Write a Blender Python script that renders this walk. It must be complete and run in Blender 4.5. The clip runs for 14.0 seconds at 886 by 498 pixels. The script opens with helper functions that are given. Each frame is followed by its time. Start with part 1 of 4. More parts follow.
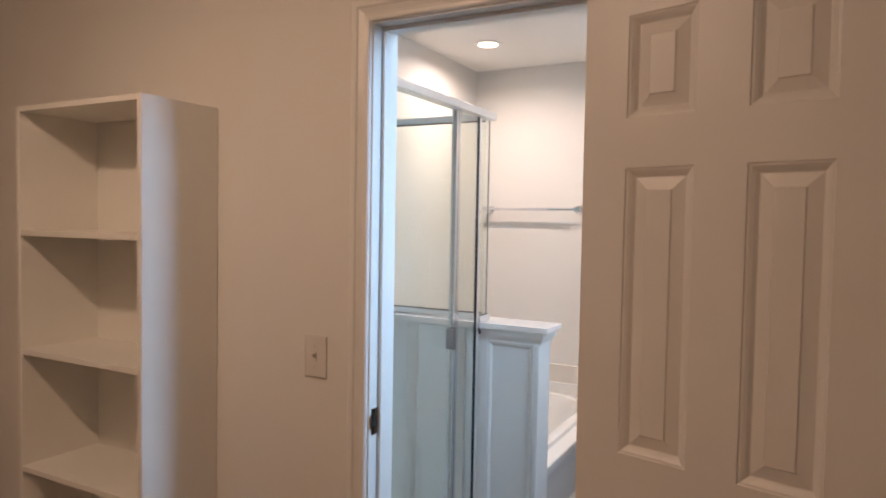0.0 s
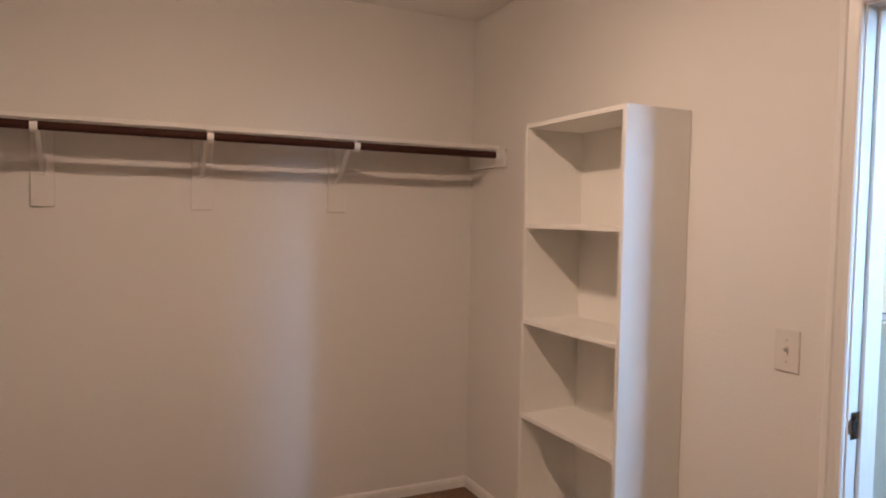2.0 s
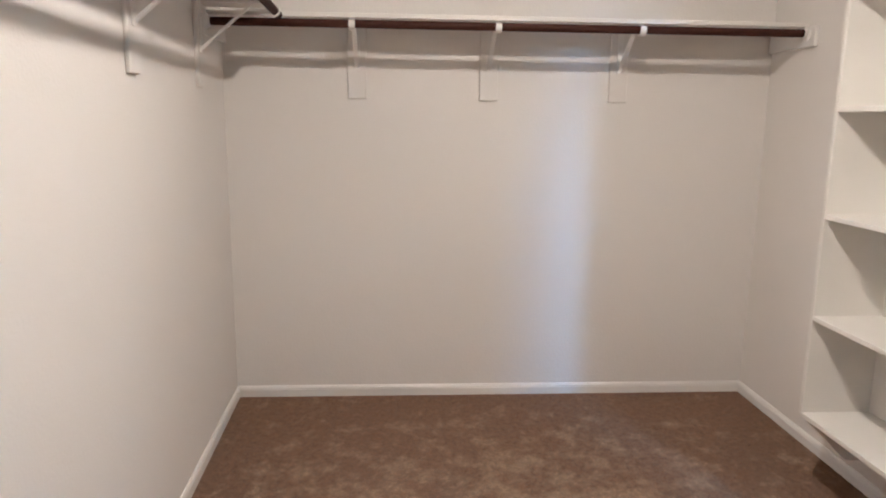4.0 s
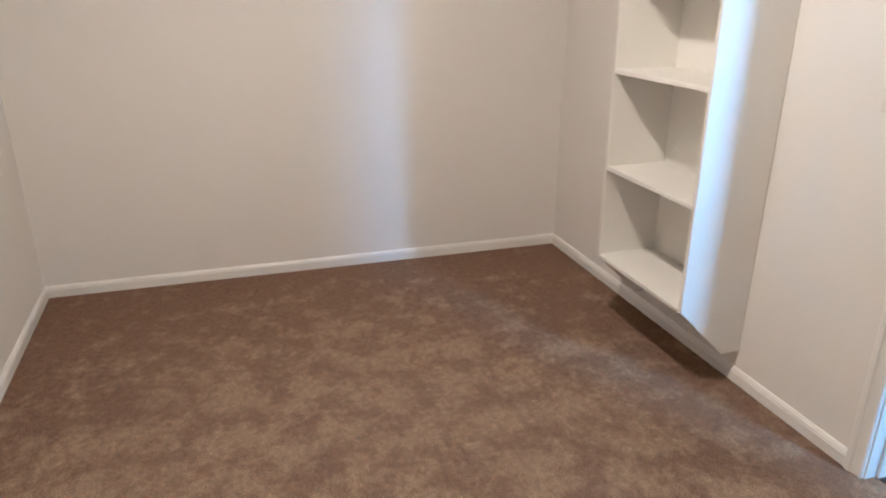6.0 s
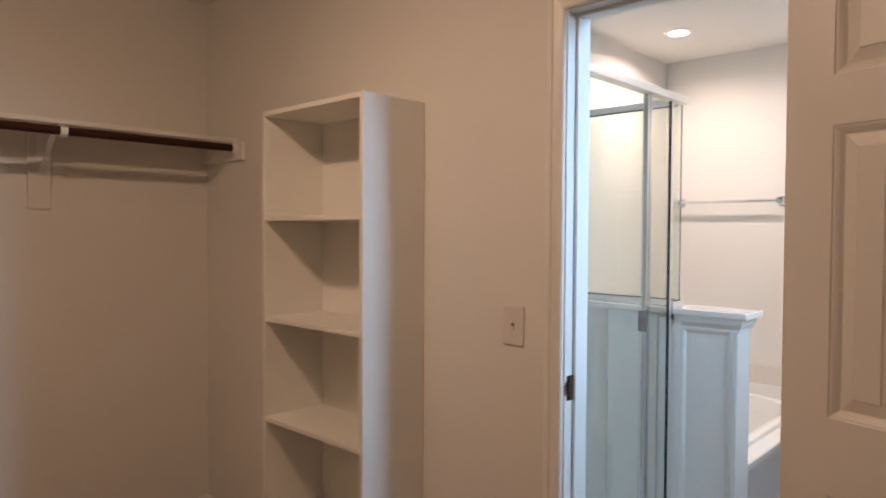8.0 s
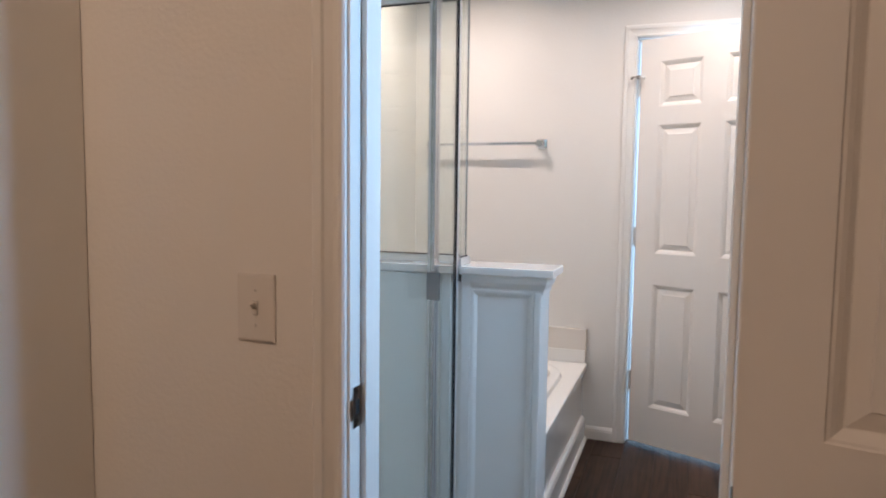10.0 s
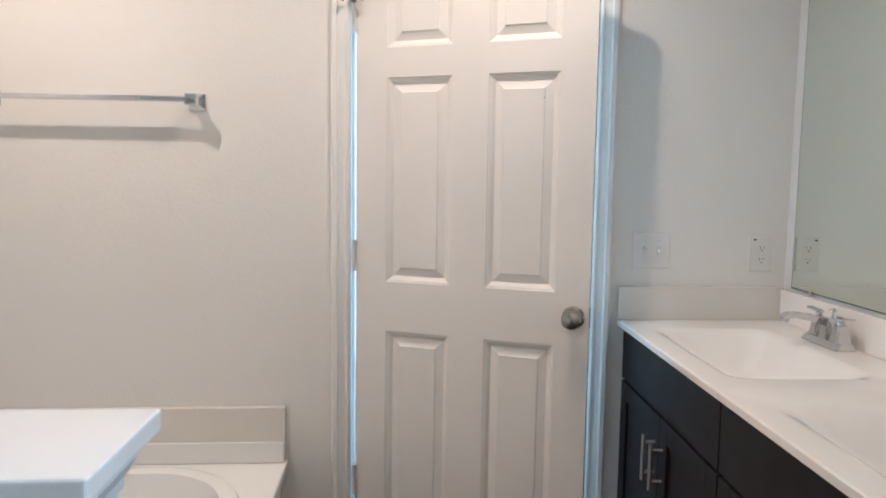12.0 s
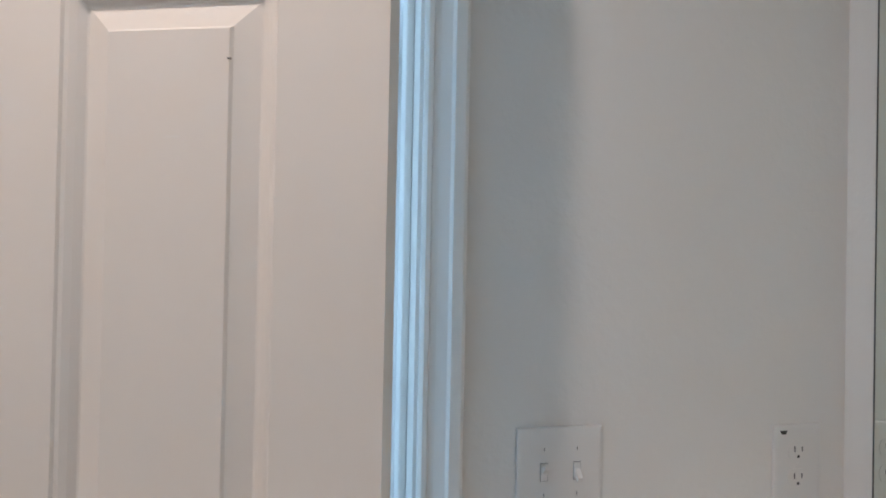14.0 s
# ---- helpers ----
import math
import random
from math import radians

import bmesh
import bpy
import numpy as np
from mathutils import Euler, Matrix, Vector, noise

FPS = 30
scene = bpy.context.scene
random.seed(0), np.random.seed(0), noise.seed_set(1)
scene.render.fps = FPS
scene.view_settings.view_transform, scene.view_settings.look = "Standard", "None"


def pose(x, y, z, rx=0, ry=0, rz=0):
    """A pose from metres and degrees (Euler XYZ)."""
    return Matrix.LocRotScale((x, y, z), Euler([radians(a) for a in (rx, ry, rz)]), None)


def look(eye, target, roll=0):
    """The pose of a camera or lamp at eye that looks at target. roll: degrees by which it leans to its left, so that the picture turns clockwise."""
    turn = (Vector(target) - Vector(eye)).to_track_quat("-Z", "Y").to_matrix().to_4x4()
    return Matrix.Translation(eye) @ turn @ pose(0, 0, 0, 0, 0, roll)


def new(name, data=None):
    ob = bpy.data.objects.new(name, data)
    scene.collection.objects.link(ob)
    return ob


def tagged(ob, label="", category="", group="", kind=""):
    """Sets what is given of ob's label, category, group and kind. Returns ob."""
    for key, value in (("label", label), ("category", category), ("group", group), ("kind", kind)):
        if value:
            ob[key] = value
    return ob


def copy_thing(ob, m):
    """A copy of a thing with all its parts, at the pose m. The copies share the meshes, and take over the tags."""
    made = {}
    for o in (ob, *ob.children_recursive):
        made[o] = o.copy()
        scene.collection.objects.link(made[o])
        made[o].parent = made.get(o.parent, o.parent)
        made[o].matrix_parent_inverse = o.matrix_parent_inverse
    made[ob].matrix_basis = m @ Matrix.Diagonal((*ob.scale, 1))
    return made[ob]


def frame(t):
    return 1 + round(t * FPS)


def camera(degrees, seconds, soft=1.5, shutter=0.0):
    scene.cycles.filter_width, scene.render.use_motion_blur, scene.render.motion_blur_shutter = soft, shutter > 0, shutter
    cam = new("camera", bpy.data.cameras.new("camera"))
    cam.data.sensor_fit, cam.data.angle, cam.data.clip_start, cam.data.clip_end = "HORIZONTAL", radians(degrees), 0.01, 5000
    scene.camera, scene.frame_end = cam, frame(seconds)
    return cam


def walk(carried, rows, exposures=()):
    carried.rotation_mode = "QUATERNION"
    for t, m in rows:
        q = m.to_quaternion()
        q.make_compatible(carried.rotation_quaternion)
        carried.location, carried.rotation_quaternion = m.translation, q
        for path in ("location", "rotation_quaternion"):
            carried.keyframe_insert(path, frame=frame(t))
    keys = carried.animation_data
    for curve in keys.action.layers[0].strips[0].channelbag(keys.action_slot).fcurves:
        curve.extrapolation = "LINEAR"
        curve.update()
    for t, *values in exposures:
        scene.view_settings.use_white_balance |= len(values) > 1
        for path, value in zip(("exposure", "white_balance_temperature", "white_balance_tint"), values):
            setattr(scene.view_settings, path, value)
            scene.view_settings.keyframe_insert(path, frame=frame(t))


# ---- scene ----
cam = camera(66.6, 14.0, soft=1.9)
PATH = [
    (0, (0.515, -0.056, 1.457), (-0.426, 1.707, 1.376), 1.0),
    (0.5, (0.536, -0.088, 1.46), (-0.694, 1.487, 1.375), 1.2),
    (1, (0.576, -0.153, 1.455), (-0.879, 1.217, 1.369), 1.2),
    (1.5, (0.583, -0.193, 1.444), (-1.066, 0.936, 1.351), 1.1),
    (2, (0.584, -0.238, 1.428), (-1.218, 0.626, 1.333), 1.1),
    (2.5, (0.586, -0.292, 1.403), (-1.311, 0.335, 1.301), 1.1),
    (3, (0.611, -0.326, 1.389), (-1.346, 0.071, 1.276), 1.1),
    (3.2, (0.627, -0.322, 1.38), (-1.348, -0.03, 1.26), 1.0),
    (5.3, (0.655, -0.225, 1.306), (-1.208, -0.108, 0.587), -0.3),
    (5.5, (0.666, -0.203, 1.302), (-1.191, -0.009, 0.584), -0.2),
    (6, (0.668, -0.2, 1.306), (-1.12, 0.345, 0.595), 0.1),
    (6.5, (0.668, -0.207, 1.335), (-1.025, 0.634, 0.682), 0.3),
    (7, (0.651, -0.231, 1.362), (-0.948, 0.888, 0.924), 0.5),
    (7.5, (0.619, -0.206, 1.369), (-0.89, 1.091, 1.158), 0.8),
    (7.7, (0.599, -0.201, 1.366), (-0.861, 1.161, 1.255), 0.9),
    (9.8, (0.074, 0.353, 1.282), (-0.668, 2.207, 1.173), 0.8),
    (10, (0.021, 0.442, 1.277), (-0.647, 2.321, 1.114), 0.7),
    (10.5, (-0.077, 0.707, 1.288), (-0.474, 2.656, 1.082), 0.7),
    (11, (-0.094, 1.055, 1.300), (-0.253, 3.039, 1.098), 1.0),
    (11.5, (-0.141, 1.446, 1.287), (-0.16, 3.436, 1.085), 0.7),
    (12, (-0.078, 1.825, 1.299), (0.06, 3.811, 1.111), 0.8),
    (12.5, (0.023, 2.197, 1.341), (0.29, 4.178, 1.291), 1.1),
    (13, (0.136, 2.53, 1.353), (0.49, 4.498, 1.387), 1.0),
    (13.5, (0.296, 2.848, 1.371), (0.715, 4.803, 1.427), 0.9),
    (14, (0.386, 3.133, 1.381), (0.858, 5.076, 1.402), 1.1),
]
EXPOSURES = [(0, -0.28, 7500, 27), (1.5, -0.03, 7500, 30), (2.0, 0.36, 6750, 25), (2.4, 0.78, 5650, 12), (3.0, 1.05, 5350, 11), (5.3, 1.42, 5250, 9), (6.0, 1.32, 5350, 9), (6.5, 0.86, 6500, 12), (7.0, 0.50, 7800, 22), (7.5, 0.03, 7700, 26), (10, -0.37, 7000, 24), (10.5, -0.42, 6950, 24), (11.0, -0.30, 7250, 24), (11.5, -0.33, 7250, 23), (12.0, -0.48, 7250, 22), (12.5, -0.68, 7300, 23), (14, -0.85, 7250, 24)]
walk(cam, [(t, look(eye, target, roll)) for t, eye, target, roll in PATH], EXPOSURES)


# ---- light ----
world = bpy.data.worlds.new("sky")
scene.world = world
world.use_nodes = True
wn = world.node_tree.nodes
sky = wn.new("ShaderNodeTexSky")
sky.sky_type, sky.sun_disc = "NISHITA", False
sky.sun_elevation, sky.sun_rotation = radians(40), radians(200)
world.node_tree.links.new(sky.outputs["Color"], wn["Background"].inputs["Color"])
wn["Background"].inputs["Strength"].default_value = 0.12

CAN_W, WINDOW_W, BEDROOM_W = 10.8, 22.0, 175.0


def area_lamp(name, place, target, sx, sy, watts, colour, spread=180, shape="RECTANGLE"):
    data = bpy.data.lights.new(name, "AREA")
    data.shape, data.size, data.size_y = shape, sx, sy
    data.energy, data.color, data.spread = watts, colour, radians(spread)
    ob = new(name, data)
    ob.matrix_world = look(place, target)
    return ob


# ---- plan (metres) ----
WEST, NORTH, SOUTH, EAST, CEIL = -2.54, 1.42, -1.115, 1.75, 2.44
BATH_S, BATH_N, BATH_W, BATH_E = 1.535, 3.975, -1.404, 1.215
D1L, D1R, D1H = -0.487, 0.097, 1.968          # closet doorway
D2L, D2R, D2H = -0.222, 0.556, 2.055         # far doorway
LAMP = (-0.75, 0.12)
SOUTH_FRAME = pose(WEST, SOUTH, 0, 0, 0, 2.3)   # turns the south wall slightly to fit the camera's view
EAST_FRAME = pose(BATH_E, BATH_N, 0, 0, 0, -2.7) @ pose(-BATH_E, -BATH_N, 0)   # turns the bathroom's east wall and vanity likewise, to fit the view

for cx, cy in ((-1.05, 3.36), (0.125, 3.37)):
    area_lamp("recessed_lamp", (cx, cy, CEIL - 0.012), (cx, cy, 0), 0.05, 0.05, CAN_W, (0.985, 0.940, 0.875), 160, "DISK")
area_lamp("window_daylight", EAST_FRAME @ Vector((BATH_E + 0.06, 1.92, 2.10)), (-1.0, 1.5, 0.9), 0.36, 0.56, WINDOW_W, (0.315, 0.65, 1.0), 100)
# added lamp in an unseen window, standing in for the bedroom's daylight
area_lamp("added_bedroom_daylight", EAST_FRAME @ Vector((BATH_E + 0.05, 4.95, 1.35)), (-1.0, 4.7, 1.1), 1.3, 1.5, BEDROOM_W, (0.30, 0.63, 1.0))


# ---- materials ----
def material(name, colour, rough=0.5, metal=0.0, mottle=0.0, scale=3.0, grain=0.0, grain_scale=150.0, bump=0.0, bump_scale=250.0, rough_vary=0.0, dist=0.002, second=None, coat=0.0):
    """Principled material with slow mottling, fine grain, uneven gloss and fine relief at real size."""
    m = bpy.data.materials.new(name)
    m.use_nodes = True
    nt = m.node_tree
    b = nt.nodes["Principled BSDF"]
    b.inputs["Base Color"].default_value = (*colour, 1)
    b.inputs["Roughness"].default_value = rough
    b.inputs["Metallic"].default_value = metal
    b.inputs["Coat Weight"].default_value = coat
    co = nt.nodes.new("ShaderNodeTexCoord")

    def tex(s, detail=4.0):
        n = nt.nodes.new("ShaderNodeTexNoise")
        n.inputs["Scale"].default_value, n.inputs["Detail"].default_value = s, detail
        nt.links.new(co.outputs["Object"], n.inputs["Vector"])
        return n.outputs["Fac"]

    def mixed(fac, a, c2, amount):
        mx = nt.nodes.new("ShaderNodeMix")
        mx.data_type, mx.blend_type = "RGBA", "MIX"
        ramp = nt.nodes.new("ShaderNodeMapRange")
        ramp.inputs["From Min"].default_value, ramp.inputs["From Max"].default_value = 0.35, 0.65
        ramp.inputs["To Max"].default_value = amount
        nt.links.new(fac, ramp.inputs["Value"])
        nt.links.new(ramp.outputs["Result"], mx.inputs["Factor"])
        if isinstance(a, tuple):
            mx.inputs["A"].default_value = a
        else:
            nt.links.new(a, mx.inputs["A"])
        mx.inputs["B"].default_value = c2
        return mx.outputs["Result"]

    dark = (*(second or tuple(c * 0.8 for c in colour)), 1)
    col = (*colour, 1)
    if mottle:
        col = mixed(tex(scale), col, dark, mottle)
    if grain:
        col = mixed(tex(grain_scale, 2.0), col, tuple(c * 0.55 for c in dark[:3]) + (1,), grain)
    if not isinstance(col, tuple):
        nt.links.new(col, b.inputs["Base Color"])
    if rough_vary:
        r = nt.nodes.new("ShaderNodeMapRange")
        r.inputs["To Min"].default_value, r.inputs["To Max"].default_value = max(rough - rough_vary, 0.02), rough + rough_vary
        nt.links.new(tex(9.0), r.inputs["Value"])
        nt.links.new(r.outputs["Result"], b.inputs["Roughness"])
    if bump:
        bp = nt.nodes.new("ShaderNodeBump")
        bp.inputs["Strength"].default_value, bp.inputs["Distance"].default_value = bump, dist
        nt.links.new(tex(bump_scale, 3.0), bp.inputs["Height"])
        nt.links.new(bp.outputs["Normal"], b.inputs["Normal"])
    return m


def glass_material(name, tint):
    m = bpy.data.materials.new(name)
    m.use_nodes = True
    nt = m.node_tree
    nt.nodes.clear()
    out = nt.nodes.new("ShaderNodeOutputMaterial")
    mix = nt.nodes.new("ShaderNodeMixShader")
    tr, gl, lw = nt.nodes.new("ShaderNodeBsdfTransparent"), nt.nodes.new("ShaderNodeBsdfGlossy"), nt.nodes.new("ShaderNodeLayerWeight")
    pw, ma = nt.nodes.new("ShaderNodeMath"), nt.nodes.new("ShaderNodeMath")
    pw.operation, ma.operation = "POWER", "MULTIPLY_ADD"
    pw.inputs[1].default_value, ma.inputs[1].default_value, ma.inputs[2].default_value = 5.0, 0.8, 0.03
    tr.inputs["Color"].default_value = (*tint, 1)
    gl.inputs["Roughness"].default_value = 0.0
    nt.links.new(lw.outputs["Facing"], pw.inputs[0])
    nt.links.new(pw.outputs["Value"], ma.inputs[0])
    nt.links.new(ma.outputs["Value"], mix.inputs["Fac"])
    nt.links.new(tr.outputs["BSDF"], mix.inputs[1])
    nt.links.new(gl.outputs["BSDF"], mix.inputs[2])
    nt.links.new(mix.outputs["Shader"], out.inputs["Surface"])
    return m


def glow_material(name, colour, strength):
    m = bpy.data.materials.new(name)
    m.use_nodes = True
    b = m.node_tree.nodes["Principled BSDF"]
    b.inputs["Base Color"].default_value = (0.9, 0.9, 0.88, 1)
    b.inputs["Emission Color"].default_value = (*colour, 1)
    b.inputs["Emission Strength"].default_value = strength
    return m


WALL = material("wall_paint", (0.78, 0.755, 0.715), 0.72, mottle=0.25, scale=1.3, bump=0.5, bump_scale=95, second=(0.745, 0.718, 0.675), rough_vary=0.06, dist=0.0016)
CEILING = material("ceiling_paint", (0.87, 0.85, 0.81), 0.85, mottle=0.2, scale=1.0, bump=0.35, bump_scale=90, dist=0.002)
TRIM = material("trim_paint", (0.83, 0.815, 0.78), 0.34, mottle=0.15, scale=4, bump=0.08, bump_scale=60, rough_vary=0.05, dist=0.001)
DOORP = material("door_paint", (0.81, 0.775, 0.73), 0.40, mottle=0.15, scale=3, bump=0.10, bump_scale=90, rough_vary=0.05, dist=0.001)
SHELFP = material("shelf_paint", (0.83, 0.81, 0.76), 0.42, mottle=0.12, scale=5, bump=0.06, bump_scale=70, rough_vary=0.05, dist=0.001)
RODW = material("rod_dark_wood", (0.054, 0.018, 0.012), 0.6, mottle=0.5, scale=30, second=(0.03, 0.012, 0.009))
RODW.node_tree.nodes["Principled BSDF"].inputs["Specular IOR Level"].default_value = 0.15
HINGE = material("satin_hinge", (0.74, 0.72, 0.69), 0.38, 0.6, rough_vary=0.06)
CHROME = material("chrome", (0.66, 0.665, 0.68), 0.03, 1.0, rough_vary=0.02)
ALU = material("satin_aluminium", (0.58, 0.61, 0.64), 0.14, 1.0, rough_vary=0.06)
BRIGHT = material("bright_aluminium", (0.80, 0.80, 0.79), 0.30, 0.85, rough_vary=0.06)
PULL = material("grey_metal_pull", (0.30, 0.30, 0.31), 0.35, 0.9, rough_vary=0.05)
SATIN = material("satin_pull", (0.62, 0.61, 0.59), 0.36, 1.0, rough_vary=0.05)
NICKEL = material("brushed_nickel", (0.36, 0.34, 0.32), 0.22, 1.0, rough_vary=0.08)
RUBBER = material("black_gasket", (0.008, 0.008, 0.009), 0.85)
GLASS = glass_material("clear_glass", (0.966, 0.982, 0.968))
MIRROR = material("mirror_silver", (0.80, 0.86, 0.82), 0.005, 1.0)
MIREDGE = material("mirror_edge", (0.025, 0.03, 0.028), 0.3)
# the counter's marble darkened for less lit splashes; shade put into the colour
SHADED_MARBLE = material("shaded_splash_marble", (0.72, 0.675, 0.62), 0.14, mottle=0.4, scale=6, second=(0.67, 0.625, 0.57), rough_vary=0.03)
MARBLE = material("cultured_marble", (0.89, 0.825, 0.765), 0.06, mottle=0.3, scale=2.5, second=(0.86, 0.79, 0.73), rough_vary=0.03, coat=0.3)
FIBRE = material("white_fibreglass", (0.80, 0.79, 0.75), 0.16, mottle=0.15, scale=2.0, rough_vary=0.04)
TUBM = material("tub_acrylic", (0.83, 0.82, 0.79), 0.10, mottle=0.1, scale=2.0, rough_vary=0.03)
ESPRESSO = material("espresso_cabinet", (0.0115, 0.0085, 0.010), 0.5, mottle=0.5, scale=14, second=(0.008, 0.007, 0.008), bump=0.08, bump_scale=80, rough_vary=0.07, dist=0.001)
ESPRESSO.node_tree.nodes["Principled BSDF"].inputs["Specular IOR Level"].default_value = 0.3
PLASTIC = material("white_plastic", (0.74, 0.72, 0.69), 0.30)
IVORY = material("ivory_plastic", (0.72, 0.685, 0.64), 0.32)
# grey that paints in the shade around a switch toggle
SLOTM = material("shadowed_slot", (0.30, 0.29, 0.28), 0.6)
# near black; slots and holes are flat pieces with their shade painted in
DARK = material("dark_slot", (0.02, 0.02, 0.02), 0.6)
BULB = glow_material("lamp_glow", (1.0, 0.90, 0.76), 14.0)
DRUM = glow_material("drum_glow", (1.0, 0.785, 0.58), 350.0)


def plank_material():
    m = material("dark_plank", (0.045, 0.028, 0.02), 0.42, rough_vary=0.08)
    nt = m.node_tree
    b = nt.nodes["Principled BSDF"]
    b.inputs["Specular IOR Level"].default_value = 0.3
    co, mp = nt.nodes.new("ShaderNodeTexCoord"), nt.nodes.new("ShaderNodeMapping")
    mp.inputs["Scale"].default_value = (26, 1.6, 26)
    nz = nt.nodes.new("ShaderNodeTexNoise")
    nz.inputs["Scale"].default_value, nz.inputs["Detail"].default_value = 2.2, 7
    ramp = nt.nodes.new("ShaderNodeValToRGB")
    ramp.color_ramp.elements[0].position, ramp.color_ramp.elements[1].position = 0.32, 0.72
    ramp.color_ramp.elements[0].color, ramp.color_ramp.elements[1].color = (0.016, 0.0075, 0.005, 1), (0.090, 0.044, 0.025, 1)
    info, hsv = nt.nodes.new("ShaderNodeObjectInfo"), nt.nodes.new("ShaderNodeHueSaturation")
    rng = nt.nodes.new("ShaderNodeMapRange")
    rng.inputs["To Min"].default_value, rng.inputs["To Max"].default_value = 0.75, 1.3
    add = nt.nodes.new("ShaderNodeVectorMath")
    nt.links.new(co.outputs["Object"], add.inputs[0])
    nt.links.new(info.outputs["Random"], add.inputs[1])
    nt.links.new(add.outputs["Vector"], mp.inputs["Vector"])
    nt.links.new(mp.outputs["Vector"], nz.inputs["Vector"])
    nt.links.new(nz.outputs["Fac"], ramp.inputs["Fac"])
    nt.links.new(ramp.outputs["Color"], hsv.inputs["Color"])
    nt.links.new(info.outputs["Random"], rng.inputs["Value"])
    nt.links.new(rng.outputs["Result"], hsv.inputs["Value"])
    nt.links.new(hsv.outputs["Color"], b.inputs["Base Color"])
    return m


def carpet_material():
    """Cut pile: fibre speckle, clumped tufts and patches, lighter mid-floor, with matching relief."""
    m = bpy.data.materials.new("carpet_pile")
    m.use_nodes = True
    nt = m.node_tree
    bs = nt.nodes["Principled BSDF"]
    bs.inputs["Roughness"].default_value = 1.0
    bs.inputs["Specular IOR Level"].default_value = 0.1
    bs.inputs["Sheen Weight"].default_value = 0.15
    co = nt.nodes.new("ShaderNodeTexCoord")

    def noise_tex(s, detail, rough, distort=0.0):
        n = nt.nodes.new("ShaderNodeTexNoise")
        for key, v in (("Scale", s), ("Detail", detail), ("Roughness", rough), ("Distortion", distort)):
            n.inputs[key].default_value = v
        nt.links.new(co.outputs["Object"], n.inputs["Vector"])
        return n.outputs["Fac"]

    def ranged(v, a, c, lo, hi):
        r = nt.nodes.new("ShaderNodeMapRange")
        for key, x in (("From Min", a), ("From Max", c), ("To Min", lo), ("To Max", hi)):
            r.inputs[key].default_value = x
        nt.links.new(v, r.inputs["Value"])
        return r.outputs["Result"]

    def times(a, c):
        n = nt.nodes.new("ShaderNodeMath")
        n.operation = "MULTIPLY"
        nt.links.new(a, n.inputs[0])
        nt.links.new(c, n.inputs[1])
        return n.outputs["Value"]

    tufts = ranged(noise_tex(38.0, 7.0, 0.85), 0.32, 0.68, 0.58, 1.50)
    fibres = ranged(noise_tex(240.0, 3.0, 0.85), 0.30, 0.66, 0.25, 1.45)
    value = times(tufts, fibres)
    # tone offset: lighter in the open middle of the floor, darker along the walls
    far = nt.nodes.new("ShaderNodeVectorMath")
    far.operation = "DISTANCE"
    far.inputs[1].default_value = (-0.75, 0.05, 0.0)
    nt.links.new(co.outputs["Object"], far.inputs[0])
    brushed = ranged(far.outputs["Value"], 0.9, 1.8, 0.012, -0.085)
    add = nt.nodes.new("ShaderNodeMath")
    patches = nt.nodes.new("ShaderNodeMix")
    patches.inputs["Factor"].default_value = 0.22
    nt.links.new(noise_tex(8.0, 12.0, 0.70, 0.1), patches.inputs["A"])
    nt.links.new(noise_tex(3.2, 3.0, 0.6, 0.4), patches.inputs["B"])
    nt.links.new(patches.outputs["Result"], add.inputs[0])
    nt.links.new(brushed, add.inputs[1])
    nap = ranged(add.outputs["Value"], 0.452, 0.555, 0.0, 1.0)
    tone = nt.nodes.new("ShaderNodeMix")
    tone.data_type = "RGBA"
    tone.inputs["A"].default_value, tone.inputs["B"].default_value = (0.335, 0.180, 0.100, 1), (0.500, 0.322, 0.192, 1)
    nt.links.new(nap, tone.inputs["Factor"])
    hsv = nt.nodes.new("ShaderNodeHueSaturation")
    nt.links.new(tone.outputs["Result"], hsv.inputs["Color"])
    nt.links.new(value, hsv.inputs["Value"])
    nt.links.new(hsv.outputs["Color"], bs.inputs["Base Color"])
    bp = nt.nodes.new("ShaderNodeBump")
    bp.inputs["Strength"].default_value, bp.inputs["Distance"].default_value = 0.9, 0.006
    nt.links.new(times(tufts, fibres), bp.inputs["Height"])
    nt.links.new(bp.outputs["Normal"], bs.inputs["Normal"])
    return m


PLANK = plank_material()
CARPET = carpet_material()


# ---- mesh helpers ----
def box(bm, x0, x1, y0, y1, z0, z1, bevel=0.0, seg=2):
    """Adds a box, with bevelled edges if asked, to the bmesh."""
    r = bmesh.ops.create_cube(bm, size=1.0, matrix=Matrix.Translation(((x0 + x1) / 2, (y0 + y1) / 2, (z0 + z1) / 2)) @ Matrix.Diagonal((x1 - x0, y1 - y0, z1 - z0, 1)))
    if bevel:
        edges = {e for v in r["verts"] for e in v.link_edges}
        bmesh.ops.bevel(bm, geom=list(edges), offset=bevel, segments=seg, profile=0.6, affect="EDGES")
    return bm


def boxes(*rows, bevel=0.0):
    bm = bmesh.new()
    for r in rows:
        box(bm, *r, bevel=bevel)
    return bm


def rod(bm, a, b, radius, seg=20, radius2=None):
    a, b = Vector(a), Vector(b)
    m = Matrix.Translation((a + b) / 2) @ (b - a).to_track_quat("Z", "Y").to_matrix().to_4x4()
    bmesh.ops.create_cone(bm, cap_ends=True, segments=seg, radius1=radius, radius2=radius if radius2 is None else radius2, depth=(b - a).length, matrix=m)
    return bm


